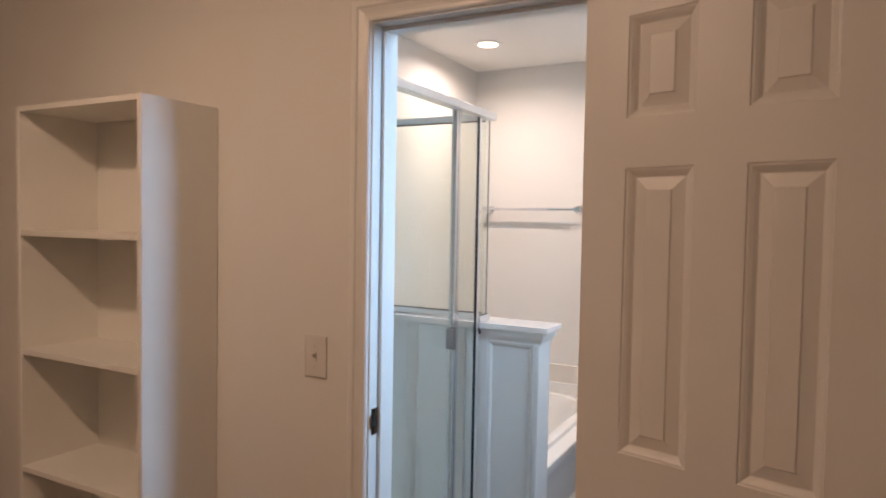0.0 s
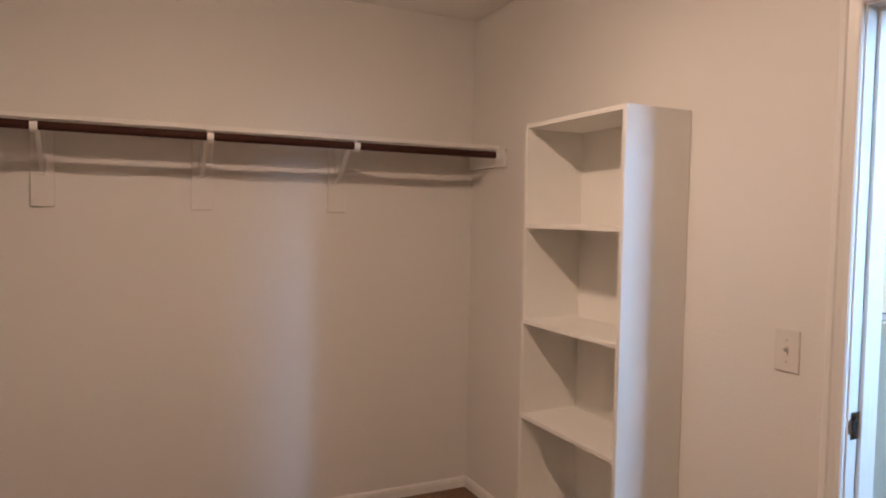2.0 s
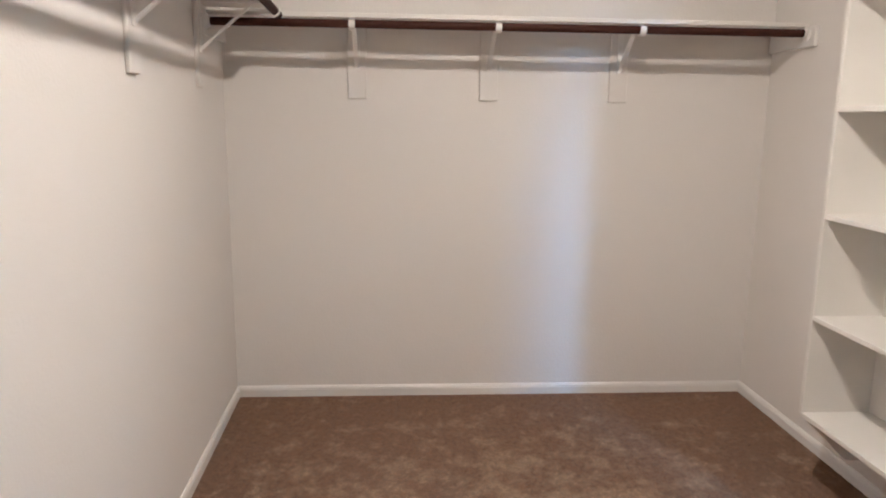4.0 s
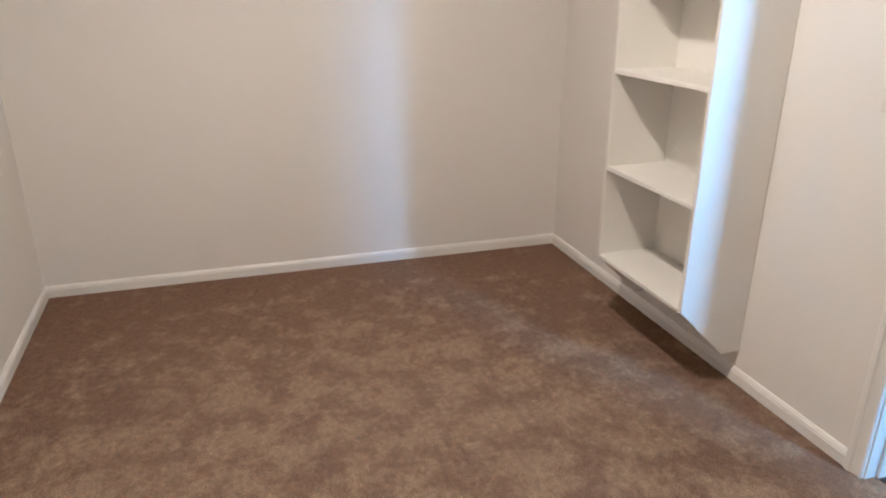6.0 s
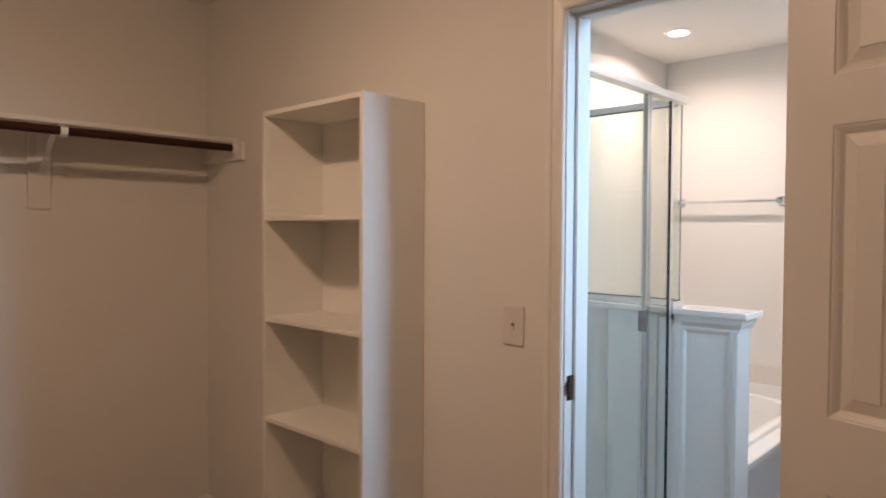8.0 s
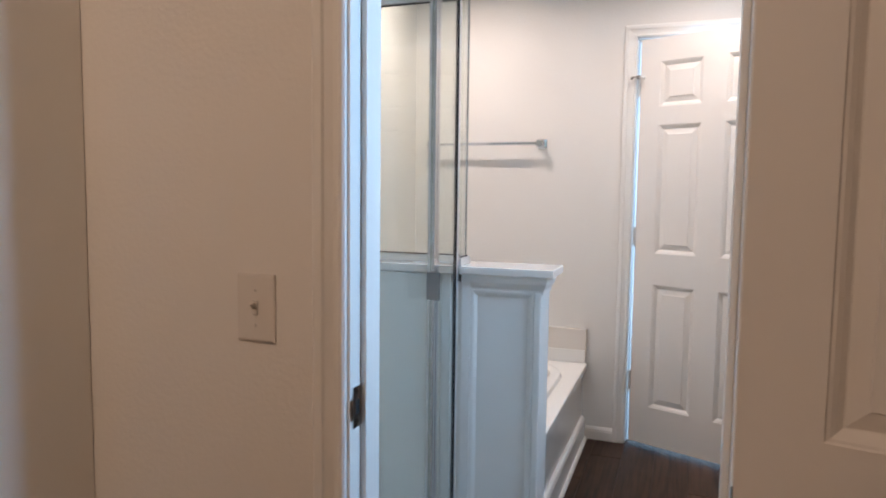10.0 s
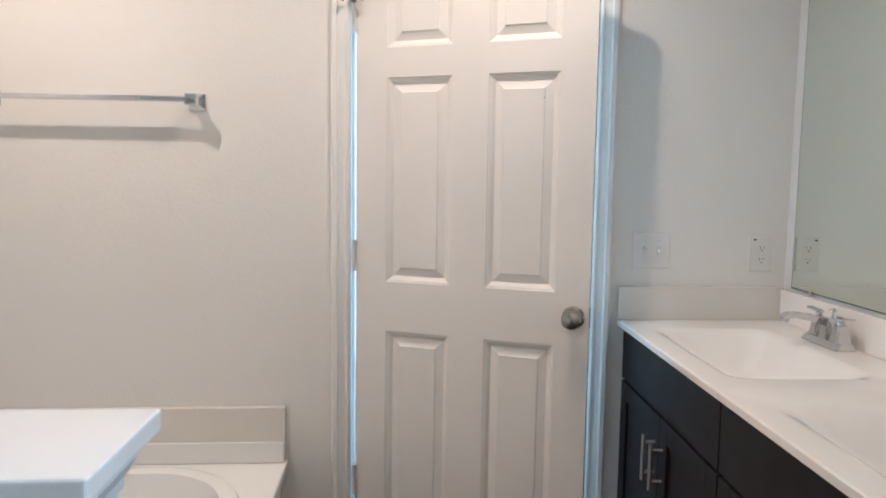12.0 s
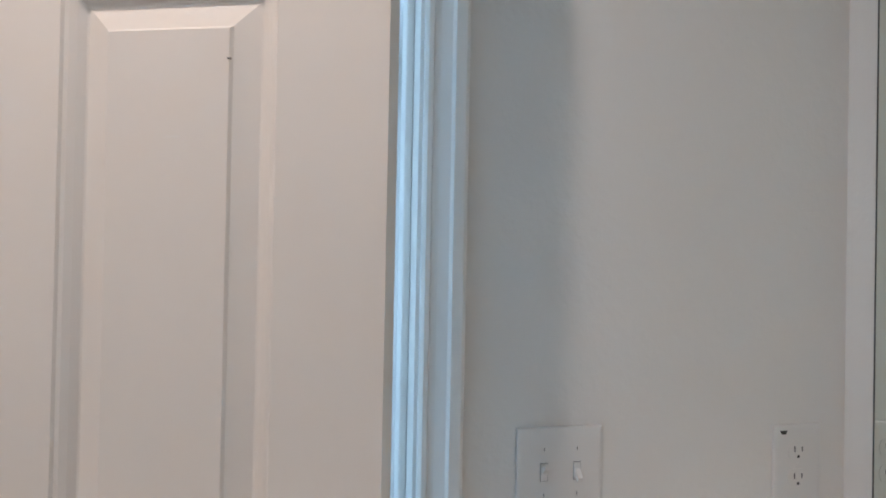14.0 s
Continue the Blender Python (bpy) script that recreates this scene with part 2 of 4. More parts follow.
def lathe(bm, profile, m, seg=28):
    """Turns (radius, height) pairs about the local z axis of m."""
    rings = []
    for r, h in profile:
        rings.append([bm.verts.new(m @ Vector((r * math.cos(a), r * math.sin(a), h))) for a in (2 * math.pi * i / seg for i in range(seg))])
    for p, q in zip(rings, rings[1:]):
        for i in range(seg):
            bm.faces.new((p[i], p[(i + 1) % seg], q[(i + 1) % seg], q[i]))
    bm.faces.new(list(reversed(rings[0])))
    bm.faces.new(rings[-1])
    return bm


def loft(bm, sections, cap=True):
    """Skins closed sections (lists of points of one length)."""
    rings = [[bm.verts.new(p) for p in s] for s in sections]
    n = len(rings[0])
    for p, q in zip(rings, rings[1:]):
        for i in range(n):
            bm.faces.new((p[i], p[(i + 1) % n], q[(i + 1) % n], q[i]))
    if cap is True or cap == "start":
        bm.faces.new(list(reversed(rings[0])))
    if cap is True or cap == "end":
        bm.faces.new(rings[-1])
    bmesh.ops.recalc_face_normals(bm, faces=bm.faces[:])
    return bm


def moulding(bm, profile, a, b, across, out):
    """Runs a profile of (across, out) pairs from a to b."""
    a, b, across, out = Vector(a), Vector(b), Vector(across), Vector(out)
    return loft(bm, [[p + across * u + out * v for u, v in profile] for p in (a, b)])


def rounded(x0, x1, y0, y1, r, z, n=6):
    pts = []
    for cx, cy, a0 in ((x1 - r, y1 - r, 0), (x0 + r, y1 - r, 90), (x0 + r, y0 + r, 180), (x1 - r, y0 + r, 270)):
        pts += [(cx + r * math.cos(radians(a0 + 90 * i / n)), cy + r * math.sin(radians(a0 + 90 * i / n)), z) for i in range(n + 1)]
    return pts


def mesh(name, bm, mat, smooth=False):
    data = bpy.data.meshes.new(name)
    bm.to_mesh(data)
    bm.free()
    data.materials.append(mat)
    if smooth:
        for p in data.polygons:
            p.use_smooth = True
        data.set_sharp_from_angle(angle=radians(35))
    return new(name, data)


def part(name, bm, mat, parent, label="", smooth=False):
    ob = mesh(name, bm, mat, smooth)
    ob.parent = parent
    return tagged(ob, label)


def structure(name, bm, mat, label, category, smooth=False):
    return tagged(mesh(name, bm, mat, smooth), label, category, kind="structure")


def empty(name, place, label, category, group=""):
    ob = new(name)
    ob.matrix_basis = Matrix.Translation(place)
    return tagged(ob, label, category, group)


# ---- structure ----
T = 0.115
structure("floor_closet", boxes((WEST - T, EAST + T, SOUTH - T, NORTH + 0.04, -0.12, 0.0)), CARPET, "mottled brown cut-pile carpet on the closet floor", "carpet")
structure("floor_bath", boxes((BATH_W - T, BATH_E + T, NORTH + 0.042, 6.8, -0.12, -0.008)), DARK, "dark underlay beneath the plank floor", "floor")
structure("ceiling", boxes((WEST - T, EAST + T, SOUTH - T, 6.8, CEIL, CEIL + 0.1)), CEILING, "plain off-white textured plaster ceiling", "ceiling")
structure("wall_west", boxes((WEST - T, WEST, SOUTH - T, NORTH + T, 0, CEIL)), WALL, "warm white painted closet wall with orange-peel texture", "wall")
structure("wall_south", boxes((-0.06, 4.5, -T, 0, 0, CEIL)), WALL, "warm white painted closet wall behind the hanging rod", "wall").matrix_basis = SOUTH_FRAME
structure("wall_east", boxes((EAST, EAST + T, SOUTH - T, NORTH + T, 0, CEIL)), WALL, "plain warm white closet wall", "wall")
structure("wall_north", boxes((WEST, D1L - 0.018, NORTH, BATH_S, 0, CEIL), (D1R + 0.018, EAST, NORTH, BATH_S, 0, CEIL), (D1L - 0.018, D1R + 0.018, NORTH, BATH_S, D1H + 0.018, CEIL)), WALL, "warm white partition wall with the bathroom doorway", "wall")
structure("wall_bath_west", boxes((BATH_W - T, BATH_W, BATH_S, 6.8, 0, CEIL)), WALL, "white painted bathroom wall beside the tub", "wall")
structure("wall_bath_north", boxes((BATH_W, D2L - 0.018, BATH_N, BATH_N + T, 0, CEIL), (D2R + 0.018, BATH_E + 0.02, BATH_N, BATH_N + T, 0, CEIL), (D2L - 0.018, D2R + 0.018, BATH_N, BATH_N + T, D2H + 0.018, CEIL)), WALL, "white painted bathroom wall with the bedroom doorway", "wall")
WY0, WY1, WZ0, WZ1 = 1.74, 2.14, 1.80, 2.40      # bathroom window
VY0, VY1, VZ0, VZ1 = 4.27, 5.63, 0.57, 2.13      # unseen window added to the room beyond, to hold its daylight lamp
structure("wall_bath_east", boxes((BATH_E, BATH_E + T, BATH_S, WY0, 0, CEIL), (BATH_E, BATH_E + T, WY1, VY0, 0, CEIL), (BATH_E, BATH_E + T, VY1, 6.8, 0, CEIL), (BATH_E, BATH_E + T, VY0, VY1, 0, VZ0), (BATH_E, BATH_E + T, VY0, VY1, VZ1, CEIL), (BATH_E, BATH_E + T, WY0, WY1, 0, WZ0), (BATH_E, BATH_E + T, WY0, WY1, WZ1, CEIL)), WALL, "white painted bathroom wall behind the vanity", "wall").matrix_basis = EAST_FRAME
structure("wall_bedroom_end", boxes((BATH_W, BATH_E + 0.14, 6.7, 6.8, 0, CEIL)), WALL, "plain white wall of the room beyond", "wall")

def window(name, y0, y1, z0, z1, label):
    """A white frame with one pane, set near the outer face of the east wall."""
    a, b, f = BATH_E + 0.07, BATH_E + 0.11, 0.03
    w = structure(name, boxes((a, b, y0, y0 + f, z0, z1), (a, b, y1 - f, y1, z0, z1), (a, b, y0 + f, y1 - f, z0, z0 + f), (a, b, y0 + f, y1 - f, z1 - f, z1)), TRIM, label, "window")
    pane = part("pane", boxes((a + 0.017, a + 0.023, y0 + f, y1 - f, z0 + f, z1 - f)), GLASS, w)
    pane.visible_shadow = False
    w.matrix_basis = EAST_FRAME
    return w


window("window_1", WY0, WY1, WZ0, WZ1, "narrow white-framed high window letting in cool daylight")
window("window_2", VY0, VY1, VZ0, VZ1, "added, unseen white-framed bedroom window holding the daylight lamp")

BASE_PROFILE = [(0, 0), (0.012, 0), (0.012, 0.044), (0.010, 0.049), (0.011, 0.053), (0.008, 0.060), (0.004, 0.068), (0, 0.068)]


def baseboard(a, b, out, high=1.0):
    """A run of baseboard along the floor from a to b, standing out from its wall."""
    bm = bmesh.new()
    moulding(bm, [(u, v * high) for u, v in BASE_PROFILE], (*a, 0), (*b, 0), (*out, 0), (0, 0, 1))
    return structure("baseboard", bm, TRIM, "white moulded baseboard along the foot of the wall", "baseboard")


CASE_PROFILE = [(0, 0), (0, 0.009), (0.004, 0.012), (0.010, 0.012), (0.012, 0.009), (0.020, 0.010), (0.034, 0.014), (0.038, 0.018), (0.052, 0.018), (0.057, 0.014), (0.057, 0)]
CW = 0.057


def casing(x0, x1, h, y, out, name):
    """Mitred door casing round an opening from x0 to x1, h high, on the wall face y."""
    bm = bmesh.new()
    r = 0.005
    for side, x in ((-1, x0 - r), (1, x1 + r)):
        loft(bm, [[(x + side * u, y + out * v, 0) for u, v in CASE_PROFILE], [(x + side * u, y + out * v, h + r + u) for u, v in CASE_PROFILE]])
    loft(bm, [[(x0 - r - u, y + out * v, h + r + u) for u, v in CASE_PROFILE], [(x1 + r + u, y + out * v, h + r + u) for u, v in CASE_PROFILE]])
    return structure(name, bm, TRIM, "white moulded door casing", "trim")


def jambs(x0, x1, h, y0, y1, stop0, stop1, name):
    """Flat jamb lining with a stop strip."""
    bm = boxes((x0 - 0.018, x0, y0, y1, 0, h + 0.018), (x1, x1 + 0.018, y0, y1, 0, h + 0.018), (x0, x1, y0, y1, h, h + 0.018))
    box(bm, x0, x0 + 0.011, stop0, stop1, 0, h - 0.011, 0.003)
    box(bm, x1 - 0.011, x1, stop0, stop1, 0, h - 0.011, 0.003)
    box(bm, x0, x1, stop0, stop1, h - 0.011, h, 0.003)
    return structure(name, bm, TRIM, "white painted door jamb with a stop strip", "trim")


casing(D1L, D1R, D1H, NORTH, -1, "trim_closet_door")
casing(D1L, D1R, D1H, BATH_S, 1, "trim_closet_door_bath")
jambs(D1L, D1R, D1H, NORTH, BATH_S, NORTH + 0.038, NORTH + 0.072, "door_jamb_1")
casing(D2L, D2R, D2H, BATH_N, -1, "trim_far_door")
jambs(D2L, D2R, D2H, BATH_N, BATH_N + T, BATH_N + 0.04, BATH_N + 0.074, "door_jamb_2")

PILE = 0.8   # the carpet pile hides the foot of the closet baseboards
baseboard((WEST, SOUTH), (WEST, NORTH), (1, 0), PILE)
baseboard((WEST + 0.012, NORTH), (D1L - CW - 0.005, NORTH), (0, -1), PILE)
baseboard((0.012, 0), (4.3, 0), (0, 1), PILE).matrix_basis = SOUTH_FRAME
baseboard((-0.43, BATH_N), (D2L - CW - 0.005, BATH_N), (0, -1))
baseboard((D2R + CW + 0.005, BATH_N), (0.668, BATH_N), (0, -1))
baseboard((D1R + CW + 0.005, BATH_S), (BATH_E, BATH_S), (0, 1))


# ---- doors ----
ROWS_Z = ((0.215, 0.838), (0.995, 1.625), (1.715, 1.93))


def panel_door(name, width, height, stile, mid, rows, label, mat, lock=None):
    """A six-panel leaf 35 mm thick: hinge edge on the local z axis, face towards local -y, running along +x."""
    th, z0 = 0.035, 0.020
    lock = lock or stile
    pw = (width - stile - lock - mid) / 2
    cols = ((stile, stile + pw), (stile + pw + mid, width - lock))
    door = tagged(new(name), label, "door", kind="structure")
    bm = bmesh.new()
    for x0, x1 in ((0, stile), (width - lock, width)):
        box(bm, x0, x1, 0, th, z0, height)
    zs = [z0] + [z for r in rows for z in r] + [height]
    for i in range(0, len(zs), 2):
        box(bm, stile, width - lock, 0, th, zs[i], zs[i + 1])
    for a, b in rows:
        box(bm, cols[0][1], cols[1][0], 0, th, a, b)
    part("leaf", bm, mat, door)
    for x0, x1 in cols:
        for a, b in rows:
            bm = bmesh.new()
            rect = lambda i, y: [(x0 + i, y, a + i), (x1 - i, y, a + i), (x1 - i, y, b - i), (x0 + i, y, b - i)]
            steps = ((0, 0.0004), (0.002, 0.0028), (0.006, 0.0036), (0.012, 0.0075), (0.018, 0.0130), (0.020, 0.0136), (0.0435, 0.0066), (0.046, 0.0036))
            loft(bm, [rect(i, y) for i, y in steps], "end")
            part("panel", bm, mat, door)
            bm = bmesh.new()
            loft(bm, [rect(i, th - y) for i, y in steps], "end")
            part("panel", bm, mat, door)
    return door


def hinge(parent, z, mat):
    bm = bmesh.new()
    rod(bm, (-0.004, -0.006, z - 0.045), (-0.004, -0.006, z + 0.045), 0.006, 12)
    rod(bm, (-0.004, -0.006, z + 0.045), (-0.004, -0.006, z + 0.05), 0.0075, 12)
    rod(bm, (-0.004, -0.006, z - 0.05), (-0.004, -0.006, z - 0.045), 0.0075, 12)
    box(bm, -0.0025, 0.0, -0.004, 0.03, z - 0.044, z + 0.044)
    box(bm, -0.008, -0.0055, -0.004, 0.03, z - 0.044, z + 0.044)
    return part("hinge", bm, mat, parent, "nickel butt hinge", True)


def knob(parent, x, z, y, out, mat):
    """A round privacy knob on a rose, standing out along local y."""
    m = Matrix.Translation((x, y, z)) @ Matrix.Rotation(radians(90 if out < 0 else -90), 4, "X")
    bm = bmesh.new()
    lathe(bm, [(0.033, 0), (0.033, 0.004), (0.029, 0.009), (0.016, 0.012), (0.012, 0.020), (0.012, 0.026), (0.020, 0.032), (0.0275, 0.041), (0.028, 0.050), (0.024, 0.058), (0.014, 0.062), (0.005, 0.063)], m)
    k = part("door_knob", bm, mat, parent, "round brushed nickel knob", True)
    bm = bmesh.new()
    lathe(bm, [(0.005, 0.062), (0.005, 0.068), (0.003, 0.069)], m, 12)
    part("lock_button", bm, mat, k)
    return k


# closet door, swung wide open towards the partition wall
leaf1 = panel_door("door_1", 0.579, 1.962, 0.098, 0.098, ((0.215, 0.828), (0.985, 1.573), (1.673, 1.880)), "open white six-panel closet door swung back into the closet", DOORP)
leaf1.matrix_basis = pose(D1R - 0.002, NORTH - 0.058, 0, 0, 0, -15.0)
for z in (0.24, 0.84, 1.74):
    bm = bmesh.new()
    rod(bm, (-0.006, 0.046, z - 0.045), (-0.006, 0.046, z + 0.045), 0.006, 12)
    box(bm, -0.002, -0.0003, 0.006, 0.042, z - 0.044, z + 0.044)
    part("hinge", bm, NICKEL, leaf1, "nickel butt hinge", True)
# far door, ajar into the bathroom
leaf2 = panel_door("door_2", 0.734, 2.045, 0.103, 0.112, ROWS_Z, "white six-panel bathroom door standing ajar", DOORP, 0.100)
leaf2.matrix_basis = pose(D2L + 0.017, BATH_N + 0.001, 0, 0, 0, -22.5)
for z in (0.335, 1.073, 1.818):
    hinge(leaf2, z, HINGE)
knob(leaf2, 0.690, 0.925, 0.0, -1, NICKEL)
part("paint_chip", boxes((0.5865, 0.5900, 0.0031, 0.0046, 1.5508, 1.5525)), NICKEL, leaf2, "small dark paint chip")
part("scratch", boxes((0.528, 0.543, 0.0031, 0.0040, 1.4825, 1.4835)), TRIM, leaf2, "short pale scratch")
part("latch_plate", boxes((0.7338, 0.7355, 0.005, 0.030, 0.895, 0.955)), NICKEL, leaf2)



# ---- closet things ----
def shelf_unit():
    """Wall-hung open shelf tower; the side boards taper back to the wall at the foot."""
    x0, x1, yf = -1.612, -1.043, 1.152
    u = empty("shelf_unit", (0, 0, 0), "white painted open shelf tower hung on the closet wall", "shelf")
    side = [(yf, 0.305), (yf, 1.785), (NORTH - 0.001, 1.785), (NORTH - 0.001, 0.118), (1.345, 0.118)]
    for a, b in ((x0, x0 + 0.018), (x1 - 0.018, x1)):
        bm = bmesh.new()
        loft(bm, [[(x, y, z) for y, z in side] for x in (a, b)])
        bmesh.ops.bevel(bm, geom=bm.edges[:], offset=0.0015, segments=2, affect="EDGES")
        part("side_panel", bm, SHELFP, u)
    for z in (1.768, 1.392, 1.027, 0.662, 0.297):
        bm = bmesh.new()
        box(bm, x0 + 0.0182, x1 - 0.0182, yf + 0.001, NORTH - 0.012, z, z + 0.0165, 0.0015)
        part("shelf_board", bm, SHELFP, u)
    part("back_panel", boxes((x0 + 0.018, x1 - 0.018, NORTH - 0.011, NORTH - 0.002, 0.2, 1.768)), SHELFP, u)
    return u


shelf_unit()

SHELF_Z, ROD_Z = 1.757, 1.729


def rod_bracket(m):
    """A white shelf-and-rod bracket: backing board, wall leg, arm, diagonal brace and hook. Local: wall at x = 0, room towards +x, z 0 under the shelf."""
    b = empty("rod_bracket", (0, 0, 0), "white steel shelf bracket holding the closet rod", "bracket", "closet rod brackets")
    bm = bmesh.new()
    box(bm, 0.001, 0.015, -0.043, 0.043, -0.318, -0.002, 0.005, 3)
    part("backing_board", bm, WALL, b, "backing board painted like the wall")
    bm = bmesh.new()
    box(bm, 0.0152, 0.022, -0.0125, 0.0125, -0.19, -0.002, 0.001)
    box(bm, 0.022, 0.285, -0.0125, 0.0125, -0.005, -0.002, 0.001)
    part("arm", bm, TRIM, b)
    bm = bmesh.new()
    loft(bm, [[(0.0223, s * 0.009, -0.182), (0.0223, s * 0.009, -0.170), (0.208, s * 0.009, -0.006), (0.222, s * 0.009, -0.006)] for s in (-1, 1)])
    part("brace", bm, TRIM, b)
    bm = bmesh.new()
    pts = [(0.295 + 0.0205 * math.cos(radians(a)), -0.028 + 0.0205 * math.sin(radians(a))) for a in range(150, 391, 20)]
    outer = [(0.295 + 0.0245 * math.cos(radians(a)), -0.028 + 0.0245 * math.sin(radians(a))) for a in range(390, 149, -20)]
    loft(bm, [[(x, s * 0.0125, z) for x, z in pts + outer] for s in (-1, 1)])
    box(bm, 0.262, 0.276, -0.0115, 0.0115, -0.033, -0.004)
    part("hook", bm, TRIM, b)
    for z in (-0.05, -0.15):
        bm = bmesh.new()
        rod(bm, (0.022, 0, z), (0.0245, 0, z), 0.0045, 10)
        part("screw", bm, TRIM, b)
    b.matrix_basis = m
    return b


first = rod_bracket(pose(WEST, -0.515, SHELF_Z))
for y in (0.085, 0.690):
    copy_thing(first, pose(WEST, y, SHELF_Z))
S_SHELF_Z = 1.783
for x in (0.45, 1.19, 1.93):
    copy_thing(first, SOUTH_FRAME @ pose(x, 0, S_SHELF_Z, 0, 0, 90))


def closet_shelf(name, rows, label):
    u = empty(name, (0, 0, 0), label, "shelf")
    for r in rows:
        bm = bmesh.new()
        box(bm, *r, bevel=0.002)
        part("board", bm, SHELFP, u)
    return u


closet_shelf("closet_shelf", [(WEST + 0.001, -2.262, SOUTH + 0.001, NORTH - 0.001, SHELF_Z, SHELF_Z + 0.018)], "long white painted shelf above the west closet rod")
closet_shelf("closet_shelf", [(0.292, 1.278, 0.001, 0.266, S_SHELF_Z, S_SHELF_Z + 0.018), (1.280, 2.74, 0.001, 0.266, S_SHELF_Z, S_SHELF_Z + 0.018), (2.742, 4.27, 0.001, 0.266, S_SHELF_Z, S_SHELF_Z + 0.018)], "white painted shelf boards above the south closet rod").matrix_basis = SOUTH_FRAME


def shelf_cleat(x0, x1, y0, y1, z0, z1):
    bm = bmesh.new()
    box(bm, x0, x1, y0, y1, z0, z1, 0.003)
    return tagged(mesh("shelf_cleat", bm, TRIM), "white wooden cleat carrying the end of the shelf", "cleat", "shelf cleats")


shelf_cleat(WEST + 0.001, -2.185, NORTH - 0.019, NORTH - 0.001, SHELF_Z - 0.085, SHELF_Z - 0.001)
shelf_cleat(WEST + 0.001, -2.200, SOUTH + 0.001, SOUTH + 0.019, SHELF_Z - 0.085, SHELF_Z - 0.001)


def hanging_rod(a, b, label):
    """A round rod with a cup at each end that meets a wall."""
    r = empty("closet_rod", (0, 0, 0), label, "rod", "closet rods")
    bm = bmesh.new()
    rod(bm, a, b, 0.0165, 28)
    part("pole", bm, RODW, r, smooth=True)
    return r


def rod_cup(parent, p, out):
    bm = bmesh.new()
    m = Matrix.Translation(p) @ Vector(out).to_track_quat("Z", "Y").to_matrix().to_4x4()
    lathe(bm, [(0.031, 0), (0.031, 0.003), (0.024, 0.006), (0.0215, 0.016), (0.018, 0.016)], m)
    part("rod_cup", bm, TRIM, parent, "white rod cup", True)


r1 = hanging_rod((-2.245, SOUTH + 0.022, ROD_Z), (-2.245, NORTH - 0.022, ROD_Z), "dark brown wooden closet rod under the west shelf")
rod_cup(r1, (-2.245, NORTH - 0.019, ROD_Z), (0, -1, 0))
rod_cup(r1, (-2.245, SOUTH + 0.019, ROD_Z), (0, 1, 0))
r2 = hanging_rod((0.33, 0.295, S_SHELF_Z - 0.028), (4.25, 0.295, S_SHELF_Z - 0.028), "dark brown wooden closet rod under the south shelf")
r2.matrix_basis = SOUTH_FRAME
rod_cup(r2, (4.27, 0.295, S_SHELF_Z - 0.028), (-1, 0, 0))


